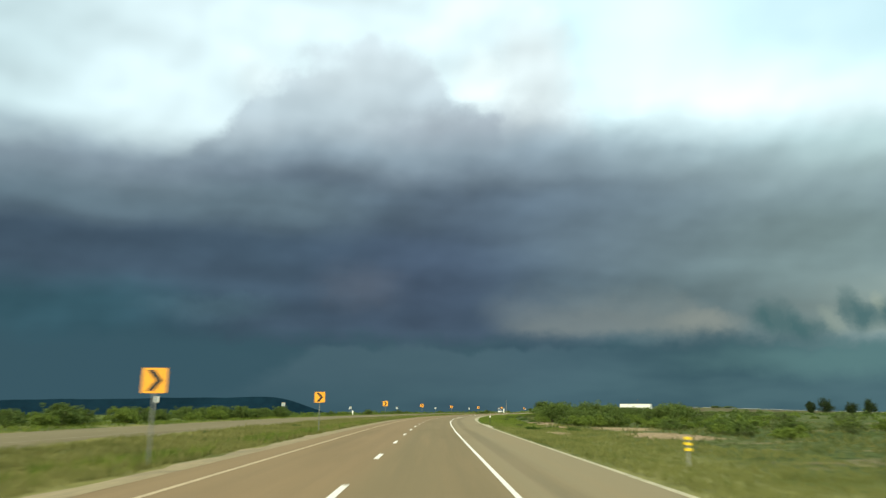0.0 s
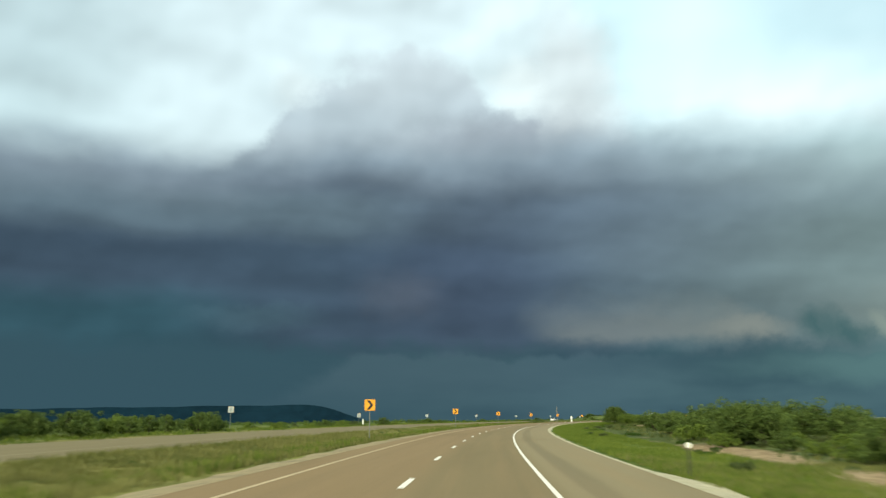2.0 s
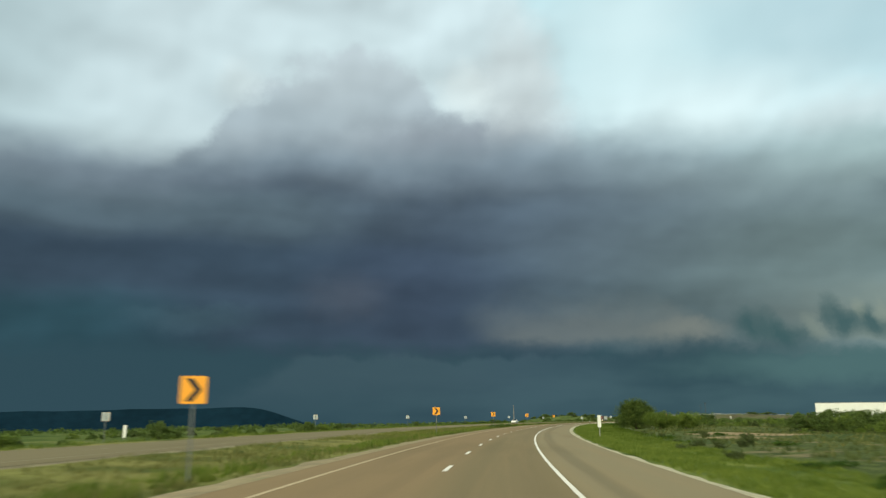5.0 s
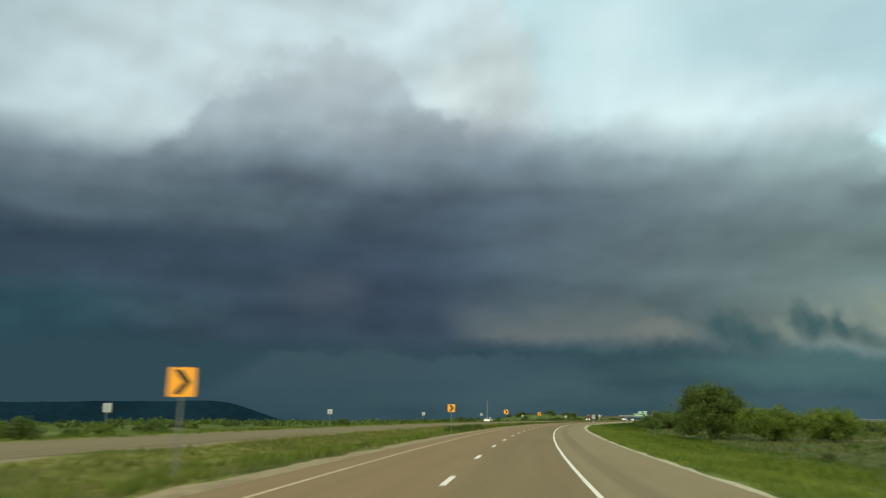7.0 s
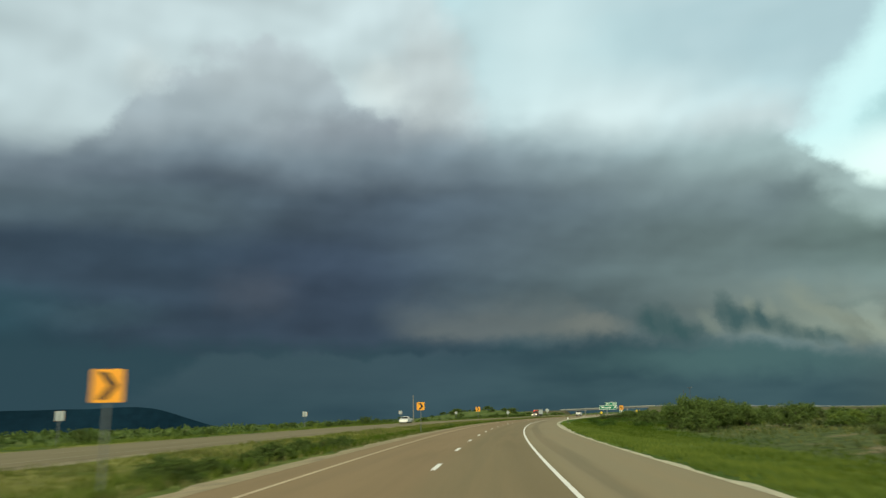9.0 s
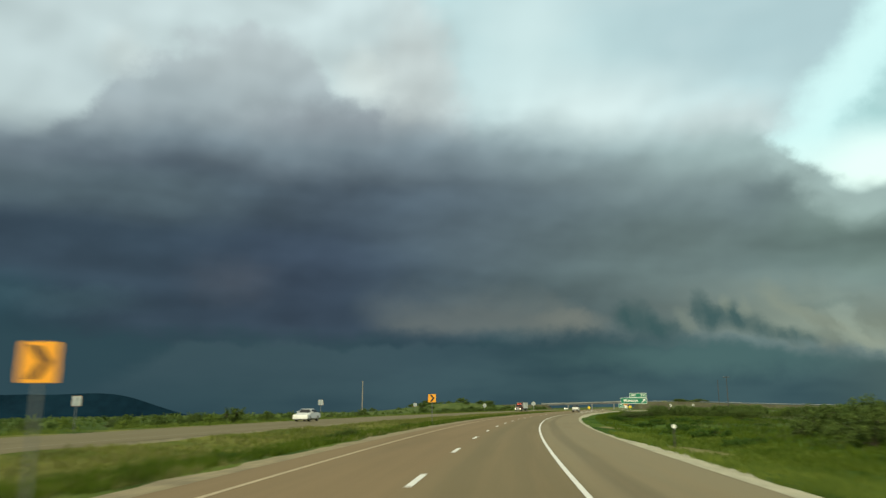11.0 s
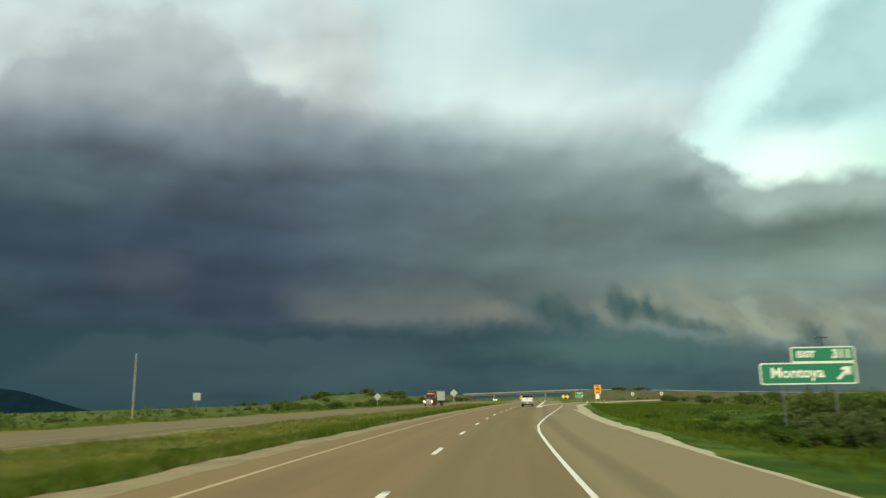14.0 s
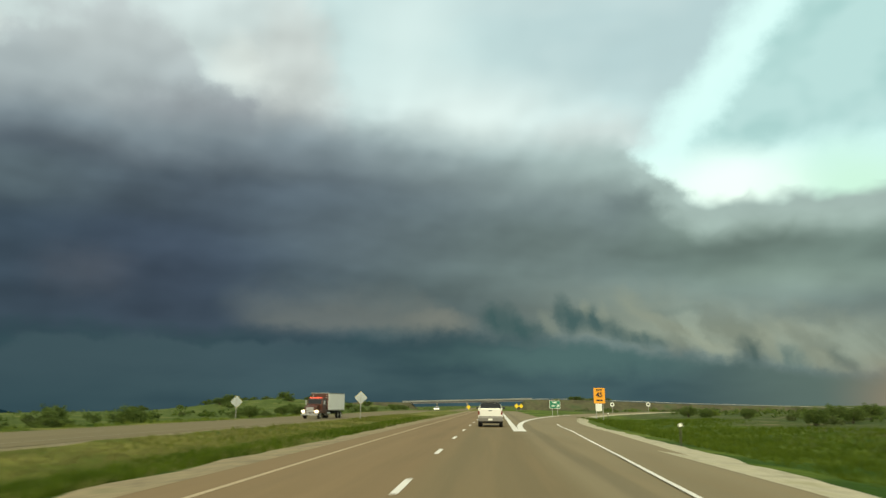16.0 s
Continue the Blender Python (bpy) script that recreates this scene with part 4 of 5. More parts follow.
def build_exit_sign(m):
    """The large green guide sign with its exit tab, on two posts; faces -y."""
    ob = thing("exit_guide_sign", m, "large green exit guide sign with white lettering on posts", "road sign")
    w, h, low = 4.62, 1.10, 2.58
    zc = low + h / 2
    part("panel", plate([(x, z + zc) for x, z in rounded(w, h, 0.14)], -0.03, 0.0), SIGN_WHITE, ob, "white border of the sign")
    part("face", plate([(x, z + zc) for x, z in rounded(w - 0.13, h - 0.13, 0.10)], -0.036, -0.031), SIGN_GREEN, ob)
    tw, th = 3.05, 0.78
    tx, tz = (w - tw) / 2, low + h + th / 2 + 0.005
    tab = part("exit_tab", plate([(x + tx, z + tz) for x, z in rounded(tw, th, 0.09)], -0.03, 0.0), SIGN_WHITE, ob, "green exit number tab")
    part("face", plate([(x + tx, z + tz) for x, z in rounded(tw - 0.11, th - 0.11, 0.06)], -0.036, -0.031), SIGN_GREEN, tab)
    lettering("EXIT", 0.42, SIGN_WHITE, tab, tx - 0.80, -0.037, tz, bold=0.022)
    lettering("311", 0.60, SIGN_WHITE, tab, tx + 0.90, -0.037, tz, bold=0.026)
    lettering("Montoya", 0.72, SIGN_WHITE, ob, -0.52, -0.037, zc + 0.02, bold=0.018)
    a = radians(45)
    arrow = [(-0.07, -0.45), (0.07, -0.45), (0.07, 0.12), (0.24, 0.02), (0.24, 0.20), (0.0, 0.47), (-0.24, 0.20), (-0.24, 0.02), (-0.07, 0.12)]
    part("arrow", plate([(1.72 + x * math.cos(a) + z * math.sin(a), zc - x * math.sin(a) + z * math.cos(a)) for x, z in arrow], -0.042, -0.037), SIGN_WHITE, ob, "white slanting arrow")
    for z in (low + 0.25, low + 0.85):
        part("stringer", block(-w / 2 + 0.2, w / 2 - 0.2, 0.001, 0.05, z - 0.04, z + 0.04), STEEL, ob)
    for x in (-1.25, 1.25):
        part("post", block(x - 0.03, x + 0.03, 0.051, 0.12, -0.6, 3.6, 0.01), DULL_STEEL, ob)
    return ob


build_exit_sign(stand(517.0, 17.4, 4))


def build_speed_sign(m):
    ob = thing("exit_speed_sign", m, "tall amber exit speed sign over a small white panel", "road sign")
    w, h = 1.5, 2.05
    part("panel", plate([(x, z + 3.35) for x, z in rounded(w, h, 0.08)], -0.02, 0.0), SIGN_ORANGE, ob)
    lettering("EXIT", 0.40, SIGN_BLACK, ob, 0, -0.022, 4.05)
    lettering("45", 0.86, SIGN_BLACK, ob, 0, -0.022, 3.42, bold=0.03)
    part("word_bar", block(-0.42, 0.42, -0.026, -0.021, 2.62, 2.82), SIGN_BLACK, ob, "small black word")
    part("lower_panel", plate([(x - 0.12, z + 1.78) for x, z in rounded(0.85, 1.0, 0.06)], -0.02, 0.0), SIGN_WHITE, ob, "small white panel below")
    for x in (-0.45, 0.45):
        part("post", block(x - 0.05, x + 0.05, 0.001, 0.10, -0.5, 4.3, 0.01), STEEL, ob)
    return ob


build_speed_sign(stand_xy(152.3, 622.0, 27))


def build_gore_sign(m):
    ob = thing("gore_exit_sign", m, "green gore sign with white letters and arrow", "road sign")
    w, h = 2.1, 1.5
    part("panel", plate([(x, z + 2.05) for x, z in rounded(w, h, 0.1)], -0.02, 0.0), SIGN_WHITE, ob, "white border of the sign")
    part("face", plate([(x, z + 2.05) for x, z in rounded(w - 0.12, h - 0.12, 0.08)], -0.026, -0.021), SIGN_GREEN, ob)
    lettering("EXIT", 0.46, SIGN_WHITE, ob, 0, -0.027, 2.42, bold=0.02)
    lettering("311", 0.46, SIGN_WHITE, ob, -0.30, -0.027, 1.78, bold=0.02)
    a = radians(45)
    arrow = [(-0.07, -0.35), (0.07, -0.35), (0.07, 0.08), (0.24, -0.02), (0.24, 0.14), (0.0, 0.38), (-0.24, 0.14), (-0.24, -0.02), (-0.07, 0.08)]
    part("arrow", plate([(0.58 + x * math.cos(a) + z * math.sin(a), 1.76 - x * math.sin(a) + z * math.cos(a)) for x, z in arrow], -0.032, -0.027), SIGN_WHITE, ob)
    for x in (-0.5, 0.5):
        part("post", block(x - 0.05, x + 0.05, 0.001, 0.10, -0.4, 2.7, 0.01), STEEL, ob)
    return ob


build_gore_sign(stand_xy(169.6, 666.4, 26))


def build_delineator(m):
    ob = thing("delineator_post", m, "slim steel post with a white reflector on top", "delineator", "delineator posts along the shoulder")
    part("post", block(-0.03, 0.03, -0.012, 0.012, -0.3, 1.0, 0.004), DARK_STEEL, ob)
    part("reflector", tube([(0, -0.045, 1.02), (0, -0.012, 1.02)], [0.09, 0.09], 14), REFLECTOR, ob, "round white reflector")
    return ob


post = build_delineator(stand(91.5, 8.45))
for s, u in ((407.0, 9.0), (581.8, 10.6), (653.0, 17.6)):
    copy_thing(post, stand(s, u))


def build_marker(m, stripes, lift=0.0):
    if stripes:
        ob = thing("object_marker", m, "narrow post with three yellow reflectors in the scrub", "marker")
        for z in (0.72, 0.92, 1.12):
            part("reflector", block(-0.13, 0.13, -0.03, -0.012, z - 0.05, z + 0.05, 0.01), SIGN_YELLOW, ob, "yellow reflector bar")
        part("post", block(-0.03, 0.03, -0.011, 0.02, -0.3, 1.2, 0.004), STEEL, ob)
    else:
        ob = thing("mile_marker", m @ Matrix.Translation((0, 0, lift)), "narrow upright white marker panel on a post", "marker")
        part("panel", plate([(x, z + 1.45) for x, z in rounded(0.36, 1.25, 0.04)], -0.02, 0.0), SIGN_WHITE, ob)
        part("post", block(-0.035, 0.035, 0.001, 0.05, -0.3, 1.9, 0.006), STEEL, ob)
    return ob


build_marker(stand(25.5, 11.2), True)
build_marker(stand(245.1, -38.9), False)
build_marker(stand(252.6, 10.3), False, 0.25)


def build_round_sign(m):
    ob = thing("round_sign", m, "round white sign with a dark middle on a post", "road sign", "round signs by the exit ramp")
    ring = [(0.62 * math.cos(radians(a)), 2.4 + 0.62 * math.sin(radians(a))) for a in range(0, 360, 20)]
    part("panel", plate(ring, -0.02, 0.0), SIGN_WHITE, ob)
    part("middle", plate([(x * 0.5, 2.4 + (z - 2.4) * 0.5) for x, z in ring], -0.026, -0.021), SIGN_BLACK, ob, "dark middle of the sign")
    part("post", block(-0.05, 0.05, 0.001, 0.09, -0.4, 2.9, 0.01), STEEL, ob)
    return ob


round_one = build_round_sign(stand_xy(223.3, 729.8, 30))
copy_thing(round_one, stand_xy(234.6, 727.8, 34))


def build_pole(m, height, arms, label, mat=None, r=0.19):
    mat = mat or WOOD_POLE
    ob = thing("utility_pole", m, label, "utility pole", "utility poles")
    part("pole", tube([(0, 0, -0.8), (0, 0, height)], [r, r * 0.68], 10), mat, ob)
    if arms:
        part("crossarm", block(-0.85, 0.85, -0.05, 0.05, height - 0.28, height - 0.14, 0.01), mat, ob)
        for x in (-0.75, 0.75):
            part("insulator", tube([(x, 0, height - 0.14), (x, 0, height + 0.04)], [0.05, 0.035], 8), STEEL, ob)
    return ob


build_pole(stand_xy(58.5, 597.0, 10), 10.2, False, "tall pale weathered wooden pole in the scrub")
build_pole(stand_xy(150.2, 552.5, 46), 9.6, True, "dark wooden utility pole with a crossarm", DARK_POLE, 0.10)
build_pole(stand_xy(148.7, 554.3, 46), 8.7, False, "dark wooden utility pole without a crossarm", DARK_POLE, 0.10)


# ---------------------------------------------------------------- vehicles
def wheel(parent, x, y, r=0.38, w=0.26):
    side = 1 if x > 0 else -1
    t = part("wheel", tube([(x - w / 2, y, r), (x - w / 2 + 0.03, y, r), (x + w / 2 - 0.03, y, r), (x + w / 2, y, r)], [r * 0.9, r, r, r * 0.9], 20), RUBBER, parent)
    part("rim", tube([(x + side * (w / 2 - 0.02), y, r), (x + side * (w / 2 + 0.012), y, r)], [r * 0.6, r * 0.55], 16), CHROME, t, "dull metal rim")


def arch(y0, r, z, up=True):
    """Points of a wheel arch from front to back."""
    return [(y0 + r * math.cos(radians(a)), z + r * math.sin(radians(a))) for a in range(0, 181, 20)]


def pane(parent, corners, name="window", mat=None):
    bm = bmesh.new()
    vs = [Vector(c) for c in corners]
    nrm = (vs[1] - vs[0]).cross(vs[2] - vs[0]).normalized()
    a = [bm.verts.new(v + 0.004 * nrm) for v in vs]
    b = [bm.verts.new(v - 0.012 * nrm) for v in vs]
    bm.faces.new(a)
    bm.faces.new(b[::-1])
    for i in range(len(vs)):
        bm.faces.new((a[i], a[(i + 1) % len(vs)], b[(i + 1) % len(vs)], b[i]))
    return part(name, bm, mat or GLASS, parent)


def build_pickup(m):
    """A white pickup seen from behind; it faces +y."""
    ob = thing("pickup_truck", m, "white pickup truck with dark windows in the outer lane", "pickup truck")
    low = [(2.85, 0.48), (2.85, 1.0), (2.70, 1.22), (1.75, 1.34), (-2.65, 1.40), (-2.72, 0.55)]
    low += [(y, z) for y, z in arch(-1.75, 0.50, 0.45)[::-1]]
    low += [(y, z) for y, z in arch(1.85, 0.50, 0.45)[::-1]]
    part("body", side_plate(low, 0.98, 0.93, 0.9, bevel=0.025), CAR_WHITE, ob)
    part("rocker", block(-0.985, 0.985, -1.2, 1.3, 0.36, 0.62, 0.03), CAR_TAN, ob, "grey lower body")
    cab = [(1.55, 1.33), (0.85, 1.84), (-0.35, 1.88), (-0.72, 1.36)]
    part("cab", side_plate(cab, 0.93, 0.78, 1.38, bevel=0.05), CAR_WHITE, ob)
    pane(ob, [(-0.90, -0.72, 1.40), (0.90, -0.72, 1.40), (0.77, -0.42, 1.85), (-0.77, -0.42, 1.85)], "rear_window")
    part("roof_rack", block(-0.78, 0.78, -0.42, 0.70, 1.885, 1.94, 0.015), DARK_PLASTIC, ob, "low dark roof rack")
    pane(ob, [(0.82, 1.50, 1.38), (-0.82, 1.50, 1.38), (-0.72, 0.90, 1.80), (0.72, 0.90, 1.80)], "windscreen")
    for k in (-1, 1):
        pane(ob, [(k * 0.925, 1.20, 1.40), (k * 0.925, -0.50, 1.42), (k * 0.825, -0.30, 1.76), (k * 0.825, 0.75, 1.74)], "side_window")
        mirror = part("mirror", block(k * 1.0, k * 1.20, 0.98, 1.10, 1.36, 1.58, 0.03), DARK_PLASTIC, ob)
        part("stalk", block(k * 0.90, k * 1.01, 1.02, 1.07, 1.42, 1.48), DARK_PLASTIC, mirror)
        part("tail_light", block(k * 0.84, k * 0.965, -2.745, -2.66, 0.96, 1.24, 0.015), TAIL_RED, ob, "red tail light")
        part("bed_rail", block(k * 0.86, k * 0.965, -2.66, -0.75, 1.37, 1.46, 0.02), CAR_WHITE, ob)
    gate = part("tailgate", block(-0.79, 0.79, -2.76, -2.66, 0.84, 1.45, 0.025), CAR_WHITE, ob, "white tailgate")
    part("handle", block(-0.14, 0.14, -2.785, -2.755, 1.24, 1.31, 0.01), DARK_PLASTIC, gate, "dark tailgate handle")
    part("bed_floor", block(-0.85, 0.85, -2.64, -0.76, 1.20, 1.405), DARK_PLASTIC, ob)
    part("rear_apron", block(-0.93, 0.93, -2.755, -2.68, 0.70, 0.835, 0.015), CAR_TAN, ob, "grey panel below the tailgate")
    bumper = part("bumper", block(-0.97, 0.97, -2.95, -2.70, 0.44, 0.76, 0.04), CAR_TAN, ob, "grey rear bumper")
    part("number_plate", block(-0.17, 0.17, -2.962, -2.945, 0.52, 0.66, 0.005), SIGN_WHITE, bumper, "plain pale plate")
    part("front_bumper", block(-0.97, 0.97, 2.78, 2.98, 0.45, 0.72, 0.04), CAR_TAN, ob)
    part("underbody", block(-0.80, 0.80, -2.6, 2.7, 0.28, 0.5), DARK_PLASTIC, ob)
    for x in (-0.84, 0.84):
        for y in (-1.75, 1.85):
            wheel(ob, x, y, 0.39, 0.27)
    return ob


def build_car(m, label, lit=False, group=""):
    """A white saloon car; it faces +y."""
    ob = thing("car", m, label, "car", group)
    low = [(2.38, 0.35), (2.42, 0.55), (2.25, 0.78), (1.05, 0.95), (-1.75, 1.0), (-2.35, 0.92), (-2.42, 0.45)]
    low += arch(-1.4, 0.38, 0.33)[::-1] + arch(1.45, 0.38, 0.33)[::-1]
    part("body", side_plate(low, 0.90, 0.82, 0.6, bevel=0.03), CAR_WHITE, ob)
    roof = [(1.05, 0.94), (0.30, 1.42), (-0.95, 1.44), (-1.75, 0.99)]
    part("roof", side_plate(roof, 0.80, 0.58, 0.95, bevel=0.04), CAR_WHITE, ob)
    pane(ob, [(0.70, 0.98, 1.00), (-0.70, 0.98, 1.00), (-0.56, 0.38, 1.38), (0.56, 0.38, 1.38)], "windscreen")
    pane(ob, [(-0.70, -1.68, 1.04), (0.70, -1.68, 1.04), (0.56, -1.04, 1.40), (-0.56, -1.04, 1.40)], "rear_window")
    for k in (-1, 1):
        pane(ob, [(k * 0.80, 0.88, 1.0), (k * 0.80, -1.5, 1.04), (k * 0.625, -0.95, 1.37), (k * 0.625, 0.28, 1.36)], "side_window")
        # Lit headlights are built taller: the extra height stands for their glare.
        part("headlight", block(k * 0.50, k * 0.84, 2.22, 2.40, 0.58 - 0.06 * lit, 0.76 + 0.06 * lit, 0.02), HEADLAMP if lit else REFLECTOR, ob, "lit headlight" if lit else "clear headlight")
        part("tail_light", block(k * 0.52, k * 0.82, -2.43, -2.34, 0.68, 0.86, 0.02), TAIL_RED, ob)
        part("mirror", block(k * 0.84, k * 1.0, 0.62, 0.72, 0.98, 1.10, 0.02), CAR_WHITE, ob)
    part("bumper", block(-0.88, 0.88, 2.30, 2.48, 0.28, 0.50, 0.04), CAR_WHITE, ob)
    part("underbody", block(-0.75, 0.75, -2.2, 2.2, 0.18, 0.4), DARK_PLASTIC, ob)
    for x in (-0.76, 0.76):
        for y in (-1.4, 1.45):
            wheel(ob, x, y, 0.32, 0.2)
    return ob


def build_lorry(m):
    """A long-nosed rust-brown lorry with a white box body and its lamps lit; it faces +y."""
    ob = thing("box_lorry", m, "dark rust-brown lorry with a white box and lit headlights", "lorry")
    part("hood", side_plate([(4.9, 0.75), (4.9, 1.55), (4.6, 1.75), (3.2, 1.95), (3.2, 0.75)], 0.80, bevel=0.05), CAR_BROWN, ob)
    part("cab", side_plate([(3.25, 0.75), (3.25, 1.95), (2.95, 2.75), (1.5, 2.85), (1.4, 0.75)], 1.12, 1.0, 1.9, bevel=0.05), CAR_BROWN, ob)
    pane(ob, [(0.95, 3.22, 2.02), (-0.95, 3.22, 2.02), (-0.9, 3.0, 2.62), (0.9, 3.0, 2.62)], "windscreen")
    part("radiator", block(-0.52, 0.52, 4.88, 4.95, 0.85, 1.55, 0.02), CHROME, ob, "chrome radiator grille")
    part("bumper", block(-1.15, 1.15, 4.85, 5.10, 0.45, 0.75, 0.04), CHROME, ob)
    for k in (-1, 1):
        pane(ob, [(k * 1.125, 2.95, 1.95), (k * 1.125, 1.75, 1.95), (k * 1.02, 1.75, 2.60), (k * 1.02, 2.82, 2.58)], "side_window")
        part("fender", block(k * 0.72, k * 1.15, 3.4, 4.75, 0.70, 1.15, 0.12), CAR_BROWN, ob)
        part("headlight", tube([(k * 0.92, 4.70, 1.0), (k * 0.92, 4.98, 1.0)], [0.20, 0.21], 14), HEADLAMP, ob, "lit headlight")
        part("mirror", block(k * 1.2, k * 1.38, 2.9, 3.0, 1.9, 2.5, 0.03), CHROME, ob)
        part("fuel_tank", tube([(k * 0.88, 0.1, 0.72), (k * 0.88, 1.35, 0.72)], [0.30, 0.30], 14), CHROME, ob)
        part("exhaust", tube([(k * 0.95, 1.25, 1.0), (k * 0.95, 1.25, 3.3)], [0.07, 0.07], 10), CHROME, ob)
    for x in (-0.7, -0.35, 0.0, 0.35, 0.7):
        part("roof_marker", block(x - 0.10, x + 0.10, 2.78, 2.9, 2.80, 2.93, 0.02), MARKER_LIT, ob, "lit red roof marker")
    box = part("cargo_box", block(-1.25, 1.25, -5.6, 1.15, 1.15, 3.55, 0.03), SIGN_WHITE, ob, "white cargo box")
    part("bulkhead", block(-1.2, 1.2, 1.155, 1.30, 1.2, 3.50, 0.03), CAR_BROWN, box, "dark brown front wall of the box")
    for z in (1.16, 3.50):
        part("rail", block(-1.27, 1.27, -5.62, 1.17, z - 0.05, z + 0.07, 0.01), STEEL, box)
    part("stripe", block(1.252, 1.262, -4.6, -0.4, 1.52, 1.74), GIRDER, box, "dark unreadable lettering as a bar")
    part("stripe", block(1.252, 1.262, -5.2, -2.4, 3.2, 3.4), GIRDER, box, "dark unreadable lettering as a bar")
    part("chassis", block(-0.5, 0.5, -5.5, 4.6, 0.62, 1.14), DARK_PLASTIC, ob)
    for x in (-0.98, 0.98):
        for y in (4.0, -3.2, -4.4):
            wheel(ob, x, y, 0.50, 0.30)
    return ob


def build_semitrailer(m):
    """A long white box trailer on its legs; it lies along y."""
    ob = thing("semitrailer", m, "long plain white box trailer parked in the scrub", "trailer")
    box = part("cargo_box", block(-1.3, 1.3, -6.1, 6.1, 1.2, 4.4, 0.04), SIGN_WHITE, ob)
    for z in (1.25, 4.35):
        part("rail", block(-1.32, 1.32, -6.12, 6.12, z - 0.06, z + 0.06, 0.01), STEEL, box)
    part("chassis", block(-0.5, 0.5, -5.8, 5.0, 0.8, 1.14), DARK_PLASTIC, ob)
    for k in (-0.9, 0.9):
        part("landing_leg", block(k - 0.08, k + 0.08, 3.4, 3.56, -0.05, 1.14), STEEL, ob)
        for y in (-5.2, -3.9):
            wheel(ob, k, y, 0.5, 0.4)
    return ob


build_pickup(at(609.5, 1.77, 0.0))
build_lorry(at(639.5, -19.2, 0.0, 187) @ Matrix.Diagonal((0.9, 0.9, 0.86, 1)))
build_car(at(460.5, -23.8, 0.0, 180), "white saloon car on the opposite carriageway", group="oncoming cars")
build_car(at(826.0, -19.3, float(grade(826.0)), 180), "distant oncoming white car with lit headlights", True, "oncoming cars")
build_semitrailer(stand_xy(82.2, 301.3, 120))


# ---------------------------------------------------------------- plants
def leaf_cloud(rng, centres, sizes, per, leaf, flat=0.75):
    """Leaves, one triangle each, round clump centres; returns verts and faces as arrays."""
    c = np.repeat(np.array(centres), per, axis=0)
    r = np.repeat(np.array(sizes), per)
    d = rng.normal(size=c.shape)
    d /= np.linalg.norm(d, axis=1)[:, None]
    p = c + d * (r * rng.uniform(0.45, 1.05, len(r)) ** 0.6)[:, None] * np.array([1, 1, flat])
    a = rng.normal(size=c.shape)
    a /= np.linalg.norm(a, axis=1)[:, None]
    b = np.cross(a, d)
    b /= np.linalg.norm(b, axis=1)[:, None] + 1e-6
    ln = leaf * rng.uniform(0.6, 1.5, len(r))[:, None]
    v = np.stack([p - a * ln, p + b * ln * 0.8, p + a * ln], 1).reshape(-1, 3)
    f = np.arange(len(v)).reshape(-1, 3)
    return v, f


def leaf_object(name, v, f, mat, parent=None, label=""):
    me = bpy.data.meshes.new(name)
    me.vertices.add(len(v))
    me.vertices.foreach_set("co", v.ravel())
    k = f.shape[1]
    me.loops.add(f.size)
    me.loops.foreach_set("vertex_index", f.ravel().astype(np.int32))
    me.polygons.add(len(f))
    me.polygons.foreach_set("loop_start", np.arange(0, f.size, k, dtype=np.int32))
    me.update(calc_edges=True)
    me.materials.append(mat)
    ob = new(name, me)
    ob.parent = parent
    return tagged(ob, label)


